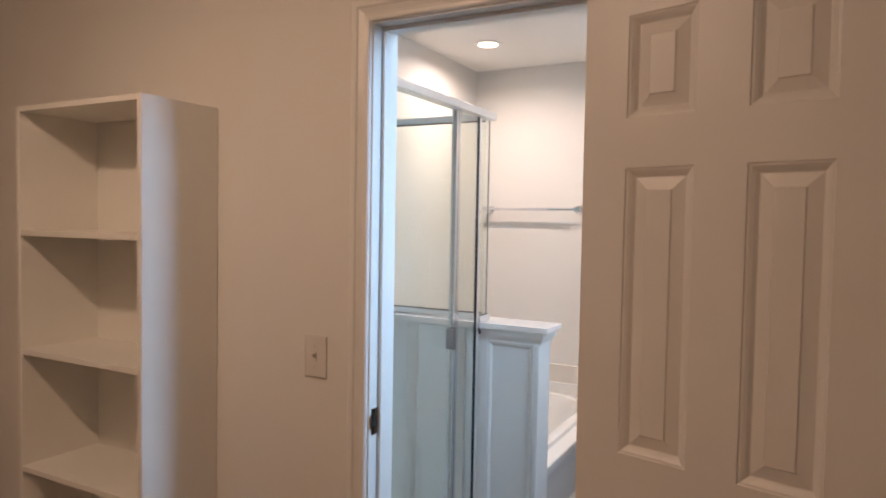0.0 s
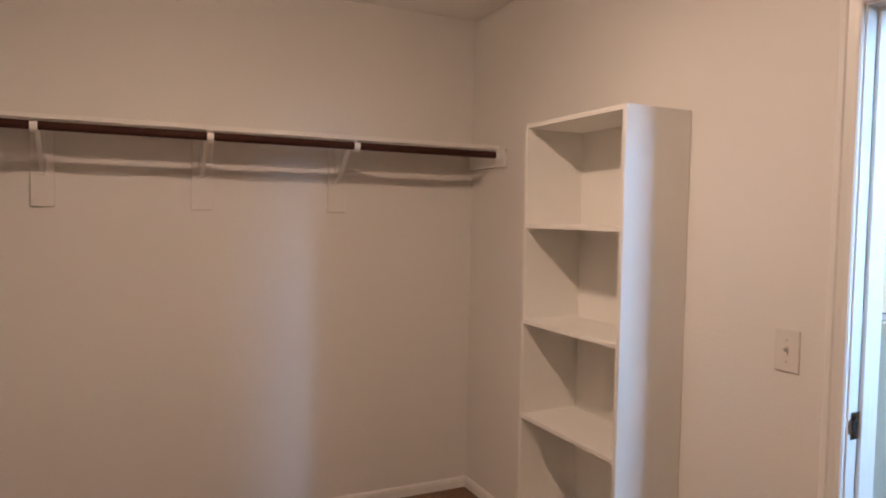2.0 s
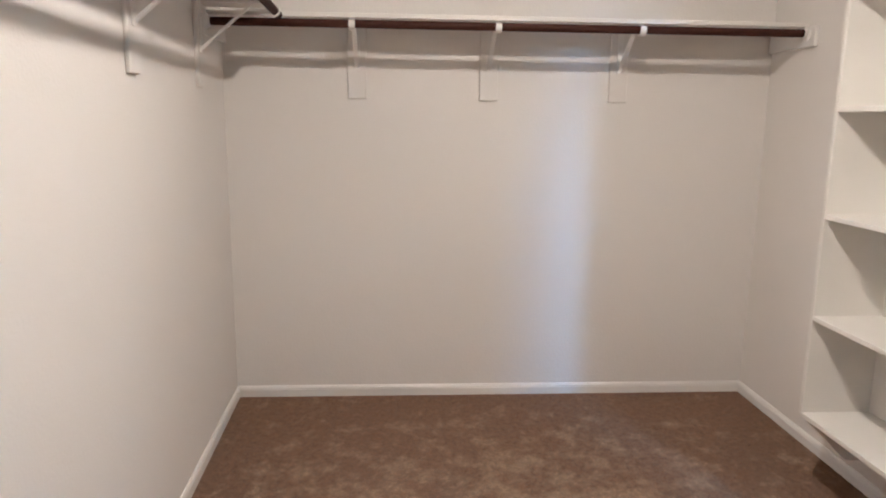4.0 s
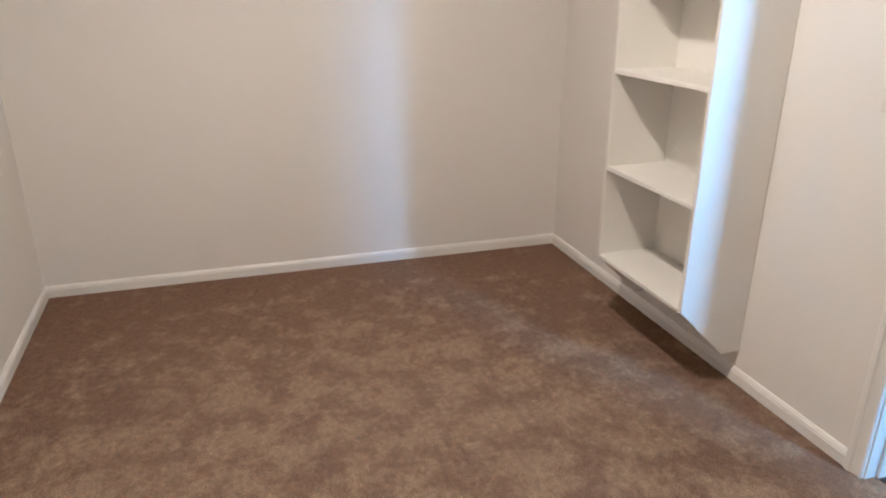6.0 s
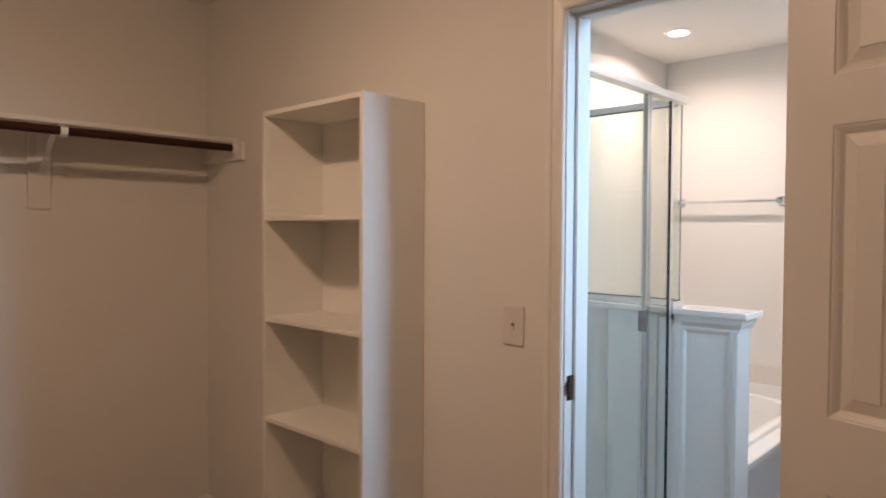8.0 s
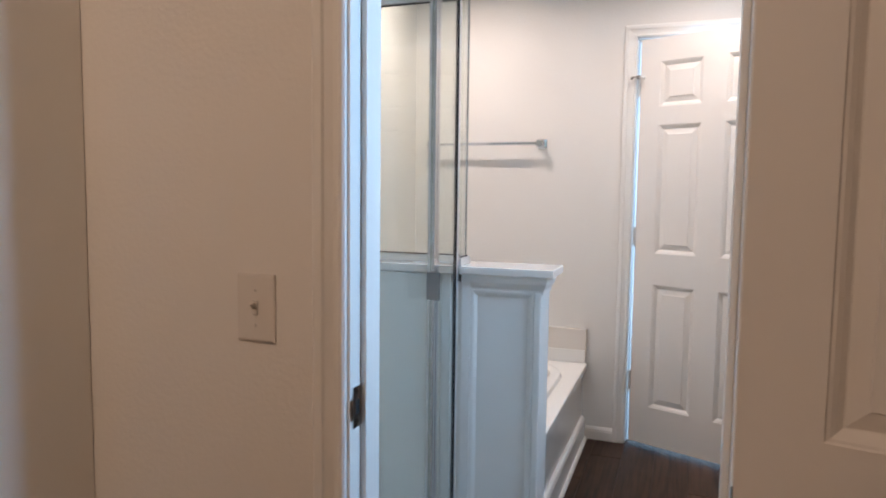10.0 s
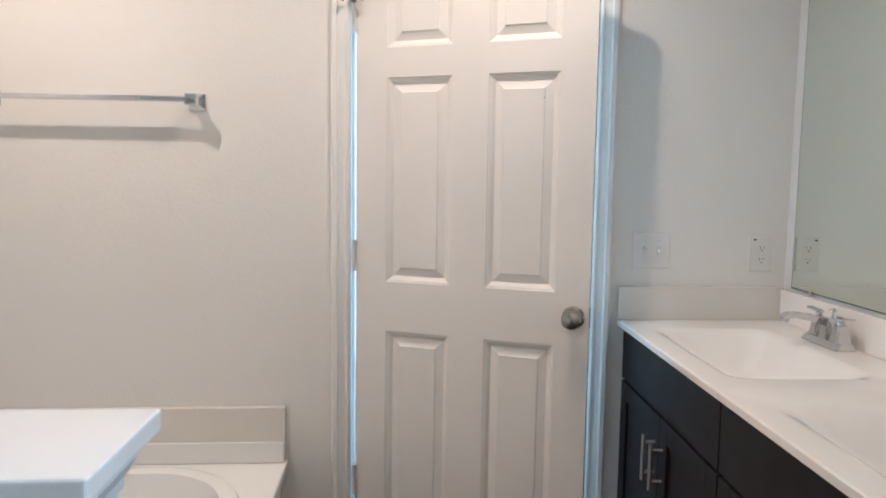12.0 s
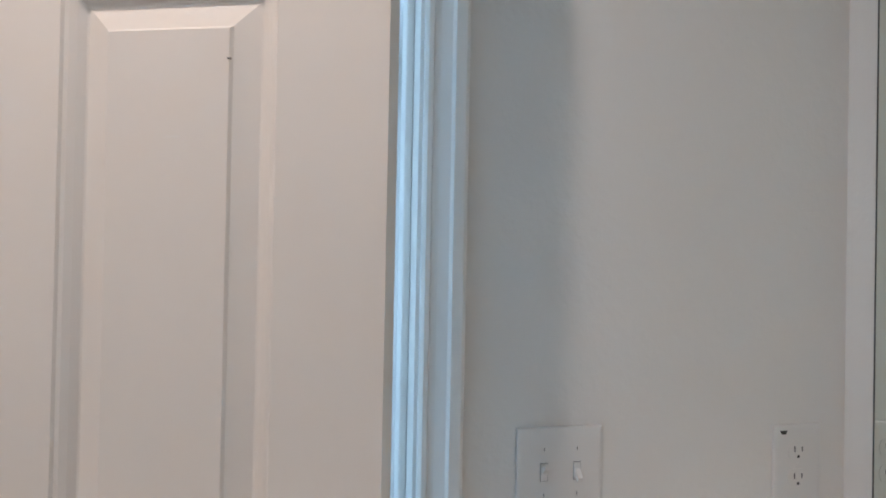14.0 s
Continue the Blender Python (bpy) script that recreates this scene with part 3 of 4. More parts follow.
def wall_plate(name, place, rz, width, label, category, toggles=(), outlet=False, mat=PLASTIC):
    """A cover plate; local: wall at y = 0, room towards -y."""
    p = empty(name, (0, 0, 0), label, category)
    bm = bmesh.new()
    w, h = width / 2, 0.0585
    loft(bm, [[(s * a, y, t * b) for s, t in ((-1, -1), (1, -1), (1, 1), (-1, 1))] for a, b, y in ((w, h, -0.0005), (w, h, -0.0042), (w - 0.0012, h - 0.0012, -0.0052), (w - 0.005, h - 0.005, -0.0058))])
    part("cover", bm, mat, p)
    for x, up in toggles:
        part("slot", boxes((x - 0.0052, x + 0.0052, -0.0068, -0.0058, -0.012, 0.012)), SLOTM, p)
        bm = bmesh.new()
        box(bm, x - 0.0045, x + 0.0045, -0.0080, -0.006, -0.0112, 0.0112, 0.0006)
        s = 1 if up else -1
        loft(bm, [[(x - 0.0042, -0.007, s * -0.004), (x + 0.0042, -0.007, s * -0.004), (x + 0.0042, -0.007, s * 0.005), (x - 0.0042, -0.007, s * 0.005)], [(x - 0.0034, -0.0185, s * 0.007), (x + 0.0034, -0.0185, s * 0.007), (x + 0.0034, -0.0175, s * 0.0125), (x - 0.0034, -0.0175, s * 0.0125)]])
        part("toggle", bm, mat, p)
        for z in (-0.030, 0.030):
            bm = bmesh.new()
            rod(bm, (x, -0.0055, z), (x, -0.0070, z), 0.003, 12)
            sc = part("screw", bm, mat, p, smooth=True)
            part("screw_slot", boxes((x - 0.0004, x + 0.0004, -0.0073, -0.0069, z - 0.0024, z + 0.0024)), DARK, sc)
    if outlet:
        for z in (-0.0195, 0.0195):
            bm = bmesh.new()
            sec = [(0.0172 * math.cos(radians(a)), max(-0.0135, min(0.0135, 0.0172 * math.sin(radians(a))))) for a in range(0, 360, 12)]
            loft(bm, [[(x, y, z + zz) for x, zz in sec] for y in (-0.0055, -0.0072)])
            f = part("receptacle", bm, mat, p)
            for sx, sh in ((-0.0063, 0.0042), (0.0063, 0.0034)):
                part("blade_slot", boxes((sx - 0.0009, sx + 0.0009, -0.0075, -0.0070, z + 0.003 - sh, z + 0.003 + sh)), DARK, f)
            bm = bmesh.new()
            rod(bm, (0, -0.0070, z - 0.0078), (0, -0.0075, z - 0.0078), 0.0023, 10)
            part("earth_hole", bm, DARK, f)
        bm = bmesh.new()
        rod(bm, (0, -0.0055, 0), (0, -0.0068, 0), 0.0028, 12)
        part("screw", bm, mat, p)
        bm = bmesh.new()
        loft(bm, [[(-w + 0.009, y, 0.050), (-w + 0.022, y, 0.050), (-w + 0.019, y, 0.0445), (-w + 0.0125, y, 0.0445)] for y in (-0.0057, -0.0062)])
        part("sensor_window", bm, MIREDGE, p, "small dark trapezoid sensor window")
    p.matrix_basis = Matrix.Translation(place) @ pose(0, 0, 0, 0, 0, rz)
    return p


wall_plate("light_switch", (-0.665, NORTH, 1.078), 0, 0.075, "ivory single toggle switch beside the doorway", "light switch", ((0, True),), mat=IVORY)
wall_plate("light_switch", (0.7555, BATH_N, 1.098), 0, 0.122, "white double toggle switch plate beside the far door", "light switch", ((-0.0235, True), (0.0235, False)))
wall_plate("power_outlet", (1.128, BATH_N, 1.087), 0, 0.080, "white duplex power outlet above the vanity backsplash", "outlet", outlet=True)


def strike_plate(x, y, z, side):
    s = empty("strike_plate", (0, 0, 0), "dark nickel latch strike plate let into the door jamb", "strike plate", "strike plates")
    bm = boxes((0, 0.002, -0.014, -0.006, -0.035, 0.035), (0, 0.002, 0.008, 0.018, -0.035, 0.035), (0, 0.002, -0.006, 0.008, -0.035, -0.013), (0, 0.002, -0.006, 0.008, 0.013, 0.035))
    loft(bm, [[(0.002, -0.014, t * 0.02) for t in (-1, 1)] + [(0.0, -0.014, t * 0.02) for t in (1, -1)], [(0.004, -0.022, t * 0.016) for t in (-1, 1)] + [(0.0025, -0.022, t * 0.016) for t in (1, -1)]])
    part("plate", bm, NICKEL, s)
    part("latch_hole", boxes((0.0003, 0.0008, -0.006, 0.008, -0.013, 0.013)), DARK, s)
    for zz in (-0.025, 0.025):
        bm = bmesh.new()
        rod(bm, (0.0015, 0.001, zz), (0.003, 0.001, zz), 0.0035, 10)
        part("screw", bm, NICKEL, s)
    s.matrix_basis = Matrix.Translation((x, y, z)) @ (pose(0, 0, 0) if side > 0 else pose(0, 0, 0, 0, 0, 180))
    return s


strike_plate(D1L + 0.0005, 1.443, 0.918, 1)


# ---- ceiling lamps ----
def recessed_light(x, y):
    u = empty("recessed_light", (x, y, CEIL), "round white recessed ceiling light, switched on", "ceiling light", "bathroom recessed lights")
    bm = bmesh.new()
    lathe(bm, [(0.052, -0.004), (0.054, -0.008), (0.068, -0.007), (0.076, -0.003), (0.077, 0.0)], Matrix())
    part("trim_ring", bm, TRIM, u, smooth=True)
    bm = bmesh.new()
    lathe(bm, [(0.02, -0.0105), (0.042, -0.0095), (0.0515, -0.0085), (0.0515, -0.004)], Matrix())
    part("lens", bm, BULB, u, "glowing warm white lens", True)
    return u


recessed_light(-1.05, 3.36)
recessed_light(0.125, 3.37)
drum = empty("ceiling_light", (LAMP[0], LAMP[1], CEIL), "frosted drum ceiling light of the closet, switched on", "ceiling light")
bm = bmesh.new()
lathe(bm, [(0.012, -0.060), (0.030, -0.059), (0.046, -0.0575), (0.057, -0.055), (0.064, -0.050), (0.066, -0.044), (0.066, -0.038)], Matrix())
part("shade", bm, DRUM, drum, "frosted glowing glass shade", True)
bm = bmesh.new()
lathe(bm, [(0.068, -0.039), (0.070, -0.033), (0.070, -0.014), (0.074, -0.006), (0.074, 0.0)], Matrix())
part("base_ring", bm, TRIM, drum, smooth=True)


# ---- pony wall and shower ----
PW0, PW1, PWX = 2.388, 2.512, -0.362
pony = tagged(new("wall_pony"), "white panelled half wall with a moulded cap between shower and tub", "half wall", kind="structure")
part("core", boxes((BATH_W, PWX, PW0, PW1, 0, 1.010)), TRIM, pony)
bm = bmesh.new()
box(bm, -0.610, -0.325, 2.364, 2.540, 1.036, 1.060, 0.004, 3)
box(bm, BATH_W + 0.001, -0.620, 2.364, 2.540, 1.036, 1.060, 0.002, 2)
box(bm, -0.6195, -0.6105, 2.390, 2.539, 1.037, 1.0595)
part("cap", bm, MARBLE, pony, "pale polished stone cap")
bm = bmesh.new()
prof = [(0, 0), (0.005, 0.0), (0.006, 0.012), (0.010, 0.018), (0.016, 0.030), (0.018, 0.044), (0.018, 0.052), (0, 0.052)]
def ring(u, x0):
    return [(x0, PW0 - u), (PWX + u, PW0 - u), (PWX + u, PW1 + u), (BATH_W + 0.002, PW1 + u)]
def along(profile, zb, bm, x0=-0.602):
    """A moulding that turns the pony wall's front, end and back."""
    loops = []
    for u, v in profile:
        loops.append([bm.verts.new((x, y, zb + v)) for x, y in ring(u, x0)])
    for p, q in zip(loops, loops[1:]):
        for i in range(3):
            bm.faces.new((p[i], p[i + 1], q[i + 1], q[i]))
    for i in (0, 3):
        bm.faces.new([l[i] for l in loops])
    bmesh.ops.recalc_face_normals(bm, faces=bm.faces[:])
    return bm
part("frieze", along(prof, 0.984, bm, -0.5765), TRIM, pony, "white crown moulding under the cap")
def frame_strip(bm, x0, x1, z0, z1, y, out):
    """A picture-frame moulding on the wall face y."""
    steps = ((0, 0), (0, 0.0075), (0.003, 0.0075), (0.010, 0.0055), (0.016, 0.0020), (0.019, 0.0))
    loops = [[bm.verts.new(p) for p in ((x0 + i, y + out * d, z0 + i), (x1 - i, y + out * d, z0 + i), (x1 - i, y + out * d, z1 - i), (x0 + i, y + out * d, z1 - i))] for i, d in steps]
    for p, q in zip(loops, loops[1:]):
        for k in range(4):
            bm.faces.new((p[k], p[(k + 1) % 4], q[(k + 1) % 4], q[k]))
    bmesh.ops.recalc_face_normals(bm, faces=bm.faces[:])
    return bm
bm = bmesh.new()
box(bm, -0.609, -0.577, PW0 - 0.008, PW0 + 0.001, 0.060, 1.0355, 0.003, 2)
box(bm, -0.383, PWX + 0.0005, PW0 - 0.008, PW0 + 0.001, 0.060, 0.990, 0.004, 2)
part("stile_frame", bm, TRIM, pony)
part("panel_moulding", frame_strip(bmesh.new(), -0.5765, -0.3835, 0.070, 0.990, PW0 - 0.0005, -1), TRIM, pony)
bm = bmesh.new()
along([(u, v) for u, v in BASE_PROFILE], 0.0, bm)
part("base_moulding", bm, TRIM, pony)

SX, SILL = -0.615, 0.155
shower = empty("shower_pan", (0, 0, 0), "white moulded shower pan with a raised sill", "shower base")
bm = bmesh.new()
box(bm, -0.667, -0.567, BATH_S + 0.001, PW0 - 0.001, 0.0, SILL, 0.012, 3)
part("sill", bm, FIBRE, shower, smooth=True)
bm = bmesh.new()
sec = lambda i, z, r: rounded(BATH_W + 0.02 + i, -0.667 - i, BATH_S + 0.02 + i, PW0 - 0.02 - i, r, z)
loft(bm, [sec(-0.018, 0.0, 0.01), sec(-0.018, 0.15, 0.01), sec(0.0, 0.15, 0.05), sec(0.03, 0.06, 0.06), sec(0.3, 0.045, 0.05)])
part("tray", bm, FIBRE, shower, smooth=True)
bm = bmesh.new()
moulding(bm, [(0, 0), (0.014, 0), (0.012, 0.006), (0.007, 0.011), (0, 0.014)], (-0.567, BATH_S + 0.001, 0), (-0.567, PW0 - 0.014, 0), (1, 0, 0), (0, 0, 1))
part("floor_bead", bm, TRIM, shower)

surround = tagged(new("wall_shower_surround"), "glossy white fibreglass shower surround with moulded soap ledges", "shower surround", kind="structure")
part("panel", boxes((BATH_W + 0.001, BATH_W + 0.012, BATH_S + 0.013, PW0 - 0.013, 0.152, 1.98)), FIBRE, surround)
part("panel", boxes((BATH_W + 0.001, -0.64, BATH_S + 0.001, BATH_S + 0.012, 0.152, 1.98)), FIBRE, surround)
part("panel", boxes((BATH_W + 0.001, -0.64, PW0 - 0.012, PW0 - 0.001, 0.152, 1.034)), FIBRE, surround)
for z in (1.05, 1.55, 1.68, 1.82):
    bm = bmesh.new()
    box(bm, BATH_W + 0.013, -0.95, BATH_S + 0.013, BATH_S + 0.075, z - 0.012, z + 0.012, 0.008, 3)
    part("soap_ledge", bm, FIBRE, surround, smooth=True)
bm = bmesh.new()
box(bm, -0.890, -0.668, PW0 - 0.024, PW0 - 0.013, 0.152, 1.034, 0.008, 3)
part("moulded_column", bm, FIBRE, surround, smooth=True)

enc = empty("shower_enclosure", (0, 0, 0), "framed clear glass shower enclosure with satin metal rails", "shower door")
bm = bmesh.new()
box(bm, SX - 0.022, SX + 0.022, BATH_S + 0.001, 2.462, 1.868, 1.897, 0.003)
part("header", bm, BRIGHT, enc)
bm = bmesh.new()
box(bm, BATH_W + 0.013, SX - 0.023, 2.428, 2.460, 1.868, 1.894, 0.003)
part("return_header", bm, BRIGHT, enc)
bm = bmesh.new()
box(bm, SX - 0.024, SX + 0.024, BATH_S + 0.001, PW0 - 0.002, SILL + 0.001, SILL + 0.018, 0.002)
box(bm, SX - 0.006, SX + 0.006, BATH_S + 0.001, PW0 - 0.002, SILL + 0.018, SILL + 0.034, 0.002)
part("sill_track", bm, BRIGHT, enc)
part("sill_gasket", boxes((SX + 0.0062, SX + 0.014, BATH_S + 0.03, 2.333, SILL + 0.0215, SILL + 0.036)), RUBBER, enc, "black rubber sweep")
part("sill_seal", boxes((SX + 0.0243, SX + 0.027, BATH_S + 0.03, 2.385, SILL + 0.0008, SILL + 0.0055)), RUBBER, enc, "thin black seal under the track")
for name, y0, y1, z0, z1 in (("wall_jamb", BATH_S + 0.001, BATH_S + 0.026, SILL + 0.019, 1.867), ("door_stile", 2.134, 2.151, SILL + 0.036, 1.866), ("fixed_stile", 2.1535, 2.170, SILL + 0.019, 1.867), ("corner_post", 2.4400, 2.4442, 1.0868, 1.867), ("half_wall_post", 2.3428, 2.3600, SILL + 0.019, 1.867)):
    bm = bmesh.new()
    w = {"corner_post": 0.003, "wall_jamb": 0.014, "half_wall_post": 0.0044}.get(name, 0.010)
    box(bm, SX - w, SX + w, y0, y1, z0, z1, 0.001)
    part(name, bm, {"half_wall_post": BRIGHT}.get(name, ALU), enc)
bm = bmesh.new()
box(bm, SX - 0.0045, SX + 0.0045, 2.3350, 2.3424, SILL + 0.019, 1.867, 0.001)
part("pony_jamb", bm, RUBBER, enc, "black rubber seal along the half wall")
bm = bmesh.new()
box(bm, BATH_W + 0.013, SX - 0.015, 2.432, 2.456, 1.0615, 1.085, 0.002)
part("return_track", bm, BRIGHT, enc)
bm = bmesh.new()
box(bm, SX - 0.011, SX + 0.011, 2.3645, 2.456, 1.0605, 1.0845, 0.002)
part("end_track", bm, BRIGHT, enc)
part("end_gasket", boxes((SX + 0.0034, SX + 0.0065, 2.3730, 2.4440, 1.0848, 1.0885)), RUBBER, enc)
part("return_gasket", boxes((BATH_W + 0.013, SX - 0.016, 2.4335, 2.4375, 1.0852, 1.0895)), RUBBER, enc)
part("head_gasket", boxes((BATH_W + 0.013, SX - 0.016, 2.4335, 2.4375, 1.8625, 1.8675)), RUBBER, enc)
for y0, y1, z0, z1 in ((BATH_S + 0.027, 2.1335, SILL + 0.036, 1.866), (2.1705, 2.3347, SILL + 0.036, 1.866), (2.3604, 2.4397, 1.0848, 1.866)):
    g = part("glass_pane", boxes((SX - 0.003, SX + 0.003, y0, y1, z0, z1)), GLASS, enc, "clear glass pane")
    g.visible_shadow = False
g = part("glass_pane", boxes((BATH_W + 0.014, SX - 0.0165, 2.441, 2.447, 1.0855, 1.866)), GLASS, enc, "clear glass pane")
g.visible_shadow = False
bm = bmesh.new()
box(bm, SX + 0.0102, SX + 0.018, 2.074, 2.142, 1.000, 1.074, 0.003)
box(bm, SX + 0.0182, SX + 0.048, 2.072, 2.079, 1.000, 1.074, 0.002)
box(bm, SX + 0.0182, SX + 0.024, 2.118, 2.124, 1.000, 1.074, 0.002)
part("pull_handle", bm, PULL, enc, "square grey metal pull")


# ---- tub ----
tub = empty("bathtub", (0, 0, 0), "white drop-in soaking tub in a white deck", "bathtub")
DX0, DX1, DY0, DY1, DZ = BATH_W + 0.001, -0.424, PW1 + 0.003, BATH_N - 0.001, 0.404
bm = bmesh.new()
R = lambda i, z, r: rounded(DX0 + 0.10 + i, DX1 - 0.10 - i, DY0 + 0.10 + i, DY1 - 0.10 - i, r, z, 10)
O = lambda i, z: rounded(DX0 + i, DX1 - i, DY0 + i, DY1 - i, 0.008, z, 10)
loft(bm, [O(0, DZ - 0.036), O(0, DZ - 0.004), O(0.004, DZ), R(-0.025, DZ, 0.30), R(-0.018, DZ + 0.016, 0.295), R(0.0, DZ + 0.022, 0.28), R(0.03, DZ + 0.016, 0.25), R(0.055, DZ - 0.06, 0.23), R(0.09, DZ - 0.30, 0.20), R(0.13, DZ - 0.36, 0.16), R(0.2, DZ - 0.365, 0.1)], "end")
part("deck_and_basin", bm, TUBM, tub, smooth=True)
part("skirt", boxes((DX1 - 0.034, DX1 - 0.022, DY0, DY1, 0.0, DZ - 0.037)), TUBM, tub)
bm = bmesh.new()
moulding(bm, [(0, 0), (0.020, 0), (0.020, 0.105), (0.014, 0.118), (0.006, 0.124), (0, 0.124)], (DX1 - 0.022, DY0, 0), (DX1 - 0.022, DY1 - 0.014, 0), (1, 0, 0), (0, 0, 1))
part("skirt_base", bm, TUBM, tub)
bm = bmesh.new()
moulding(bm, [(0, 0), (0.015, 0), (0.013, 0.007), (0.008, 0.012), (0, 0.015)], (DX1 - 0.002, DY0, 0), (DX1 - 0.002, DY1 - 0.014, 0), (1, 0, 0), (0, 0, 1))
part("floor_bead", bm, TRIM, tub)
bm = bmesh.new()
box(bm, DX0 + 0.021, DX1 - 0.006, DY1 - 0.020, DY1, DZ + 0.001, 0.584, 0.003)
part("back_splash", bm, SHADED_MARBLE, tub)
bm = bmesh.new()
box(bm, DX0, DX0 + 0.020, DY0, DY1, DZ + 0.001, 0.584, 0.003)
part("side_splash", bm, MARBLE, tub)
bm = bmesh.new()
box(bm, DX0 + 0.021, DX1 - 0.008, DY1 - 0.030, DY1 - 0.0205, DZ + 0.001, DZ + 0.07, 0.004)
part("splash_ledge", bm, TUBM, tub)

# towel bar
tb = empty("towel_bar", (0, 0, 0), "chrome towel bar with square posts on the far wall", "towel bar")
TBX0, TBX1, TBZ, TBY = -1.293, -0.690, 1.543, BATH_N - 0.062
for x in (TBX0, TBX1):
    bm = bmesh.new()
    loft(bm, [[(x + s * a, y, TBZ + t * a) for s, t in ((-1, -1), (1, -1), (1, 1), (-1, 1))] for a, y in ((0.024, BATH_N - 0.001), (0.024, BATH_N - 0.006), (0.013, BATH_N - 0.014), (0.012, BATH_N - 0.046), (0.017, BATH_N - 0.050), (0.017, BATH_N - 0.074), (0.014, BATH_N - 0.077))])
    part("post", bm, CHROME, tb)
bm = bmesh.new()
box(bm, TBX0 + 0.016, TBX1 - 0.016, TBY - 0.008, TBY + 0.008, TBZ - 0.008, TBZ + 0.008, 0.003)
part("bar", bm, CHROME, tb)

# hinge-pin door stop on the far door's top hinge
ds = empty("door_stop", (0, 0, 0), "nickel hinge-pin door stop above the top hinge", "door stop")
HX, HY, HZ = D2L + 0.008, BATH_N - 0.012, 1.866
bm = bmesh.new()
rod(bm, (HX, HY, HZ - 0.012), (HX, HY, HZ + 0.006), 0.009, 14)
box(bm, HX - 0.010, HX + 0.004, HY - 0.020, HY - 0.008, HZ - 0.004, HZ, 0.001)
part("collar", bm, NICKEL, ds, smooth=True)
bm = bmesh.new()
rod(bm, (HX, HY - 0.01, HZ - 0.004), (HX - 0.026, HY - 0.030, HZ - 0.004), 0.003, 10)
rod(bm, (HX - 0.026, HY - 0.030, HZ - 0.004), (HX - 0.033, HY - 0.029, HZ - 0.018), 0.006, 12)
part("arm", bm, NICKEL, ds, smooth=True)
bm = bmesh.new()
rod(bm, (HX, HY - 0.01, HZ - 0.006), (HX + 0.024, HY - 0.026, HZ - 0.006), 0.003, 10)
rod(bm, (HX + 0.024, HY - 0.026, HZ - 0.006), (HX + 0.031, HY - 0.021, HZ - 0.012), 0.006, 12)
part("bumper", bm, PLASTIC, ds, smooth=True)


# ---- vanity ----
CX, CZ = 0.672, 0.848


def bar_pull(parent, y, z0, z1):
    bm = bmesh.new()
    rod(bm, (CX - 0.032, y, z0), (CX - 0.032, y, z1), 0.0058, 16)
    for z in (z0 + 0.022, z1 - 0.022):
        rod(bm, (CX + 0.0005, y, z), (CX - 0.032, y, z), 0.0048, 12)
    part("bar_pull", bm, SATIN, parent, "brushed nickel bar pull", True)


def shaker_door(unit, y0, y1, z0, z1, pull):
    """A framed cabinet door with a sunk centre panel, face towards -x."""
    s = 0.058
    bm = bmesh.new()
    for r in ((y0, y0 + s, z0, z1), (y1 - s, y1, z0, z1), (y0 + s, y1 - s, z0, z0 + s), (y0 + s, y1 - s, z1 - s, z1)):
        box(bm, CX, CX + 0.019, *r, 0.0012, 1)
    d = part("cabinet_door", bm, ESPRESSO, unit)
    part("centre_panel", boxes((CX + 0.009, CX + 0.015, y0 + s, y1 - s, z0 + s, z1 - s)), ESPRESSO, d)
    bar_pull(d, pull, 0.474, 0.606)
    return d


def vanity_unit(y0, y1, ym):
    u = empty("vanity_cabinet", (0, 0, 0), "dark espresso vanity cabinet with two shaker doors and bar pulls", "cabinet", "vanity cabinets")
    part("carcass", boxes((CX + 0.020, CX + 0.036, y0 + 0.0165, y1 - 0.0165, 0.116, CZ), (CX + 0.020, BATH_E - 0.001, y0 + 0.0005, y0 + 0.016, 0.0, CZ), (CX + 0.020, BATH_E - 0.001, y1 - 0.016, y1 - 0.0005, 0.0, CZ), (CX + 0.020, BATH_E - 0.001, y0 + 0.0165, y1 - 0.0165, 0.10, 0.1155)), ESPRESSO, u)
    part("toe_kick", boxes((CX + 0.085, CX + 0.10, y0 + 0.001, y1 - 0.001, 0.0, 0.0995)), ESPRESSO, u)
    bm = bmesh.new()
    box(bm, CX, CX + 0.019, y0 + 0.003, y1 - 0.003, 0.676, CZ - 0.004, 0.0015)
    part("drawer_front", bm, ESPRESSO, u, "plain false drawer front")
    shaker_door(u, y0 + 0.003, ym - 0.0015, 0.125, 0.666, ym - 0.032)
    shaker_door(u, ym + 0.0015, y1 - 0.003, 0.125, 0.666, ym + 0.032)
    return u


VS, VM, VN = 2.440, 3.195, BATH_N - 0.030
vanity_unit(VM, VN, 3.570).matrix_basis = EAST_FRAME
vanity_unit(VS, VM, 2.820).matrix_basis = EAST_FRAME

top = empty("countertop", (0, 0, 0), "glossy cream cultured-marble vanity top with moulded basins", "countertop")
top.matrix_basis = EAST_FRAME
KX0, KX1, KZ = 0.650, BATH_E - 0.001, 0.868


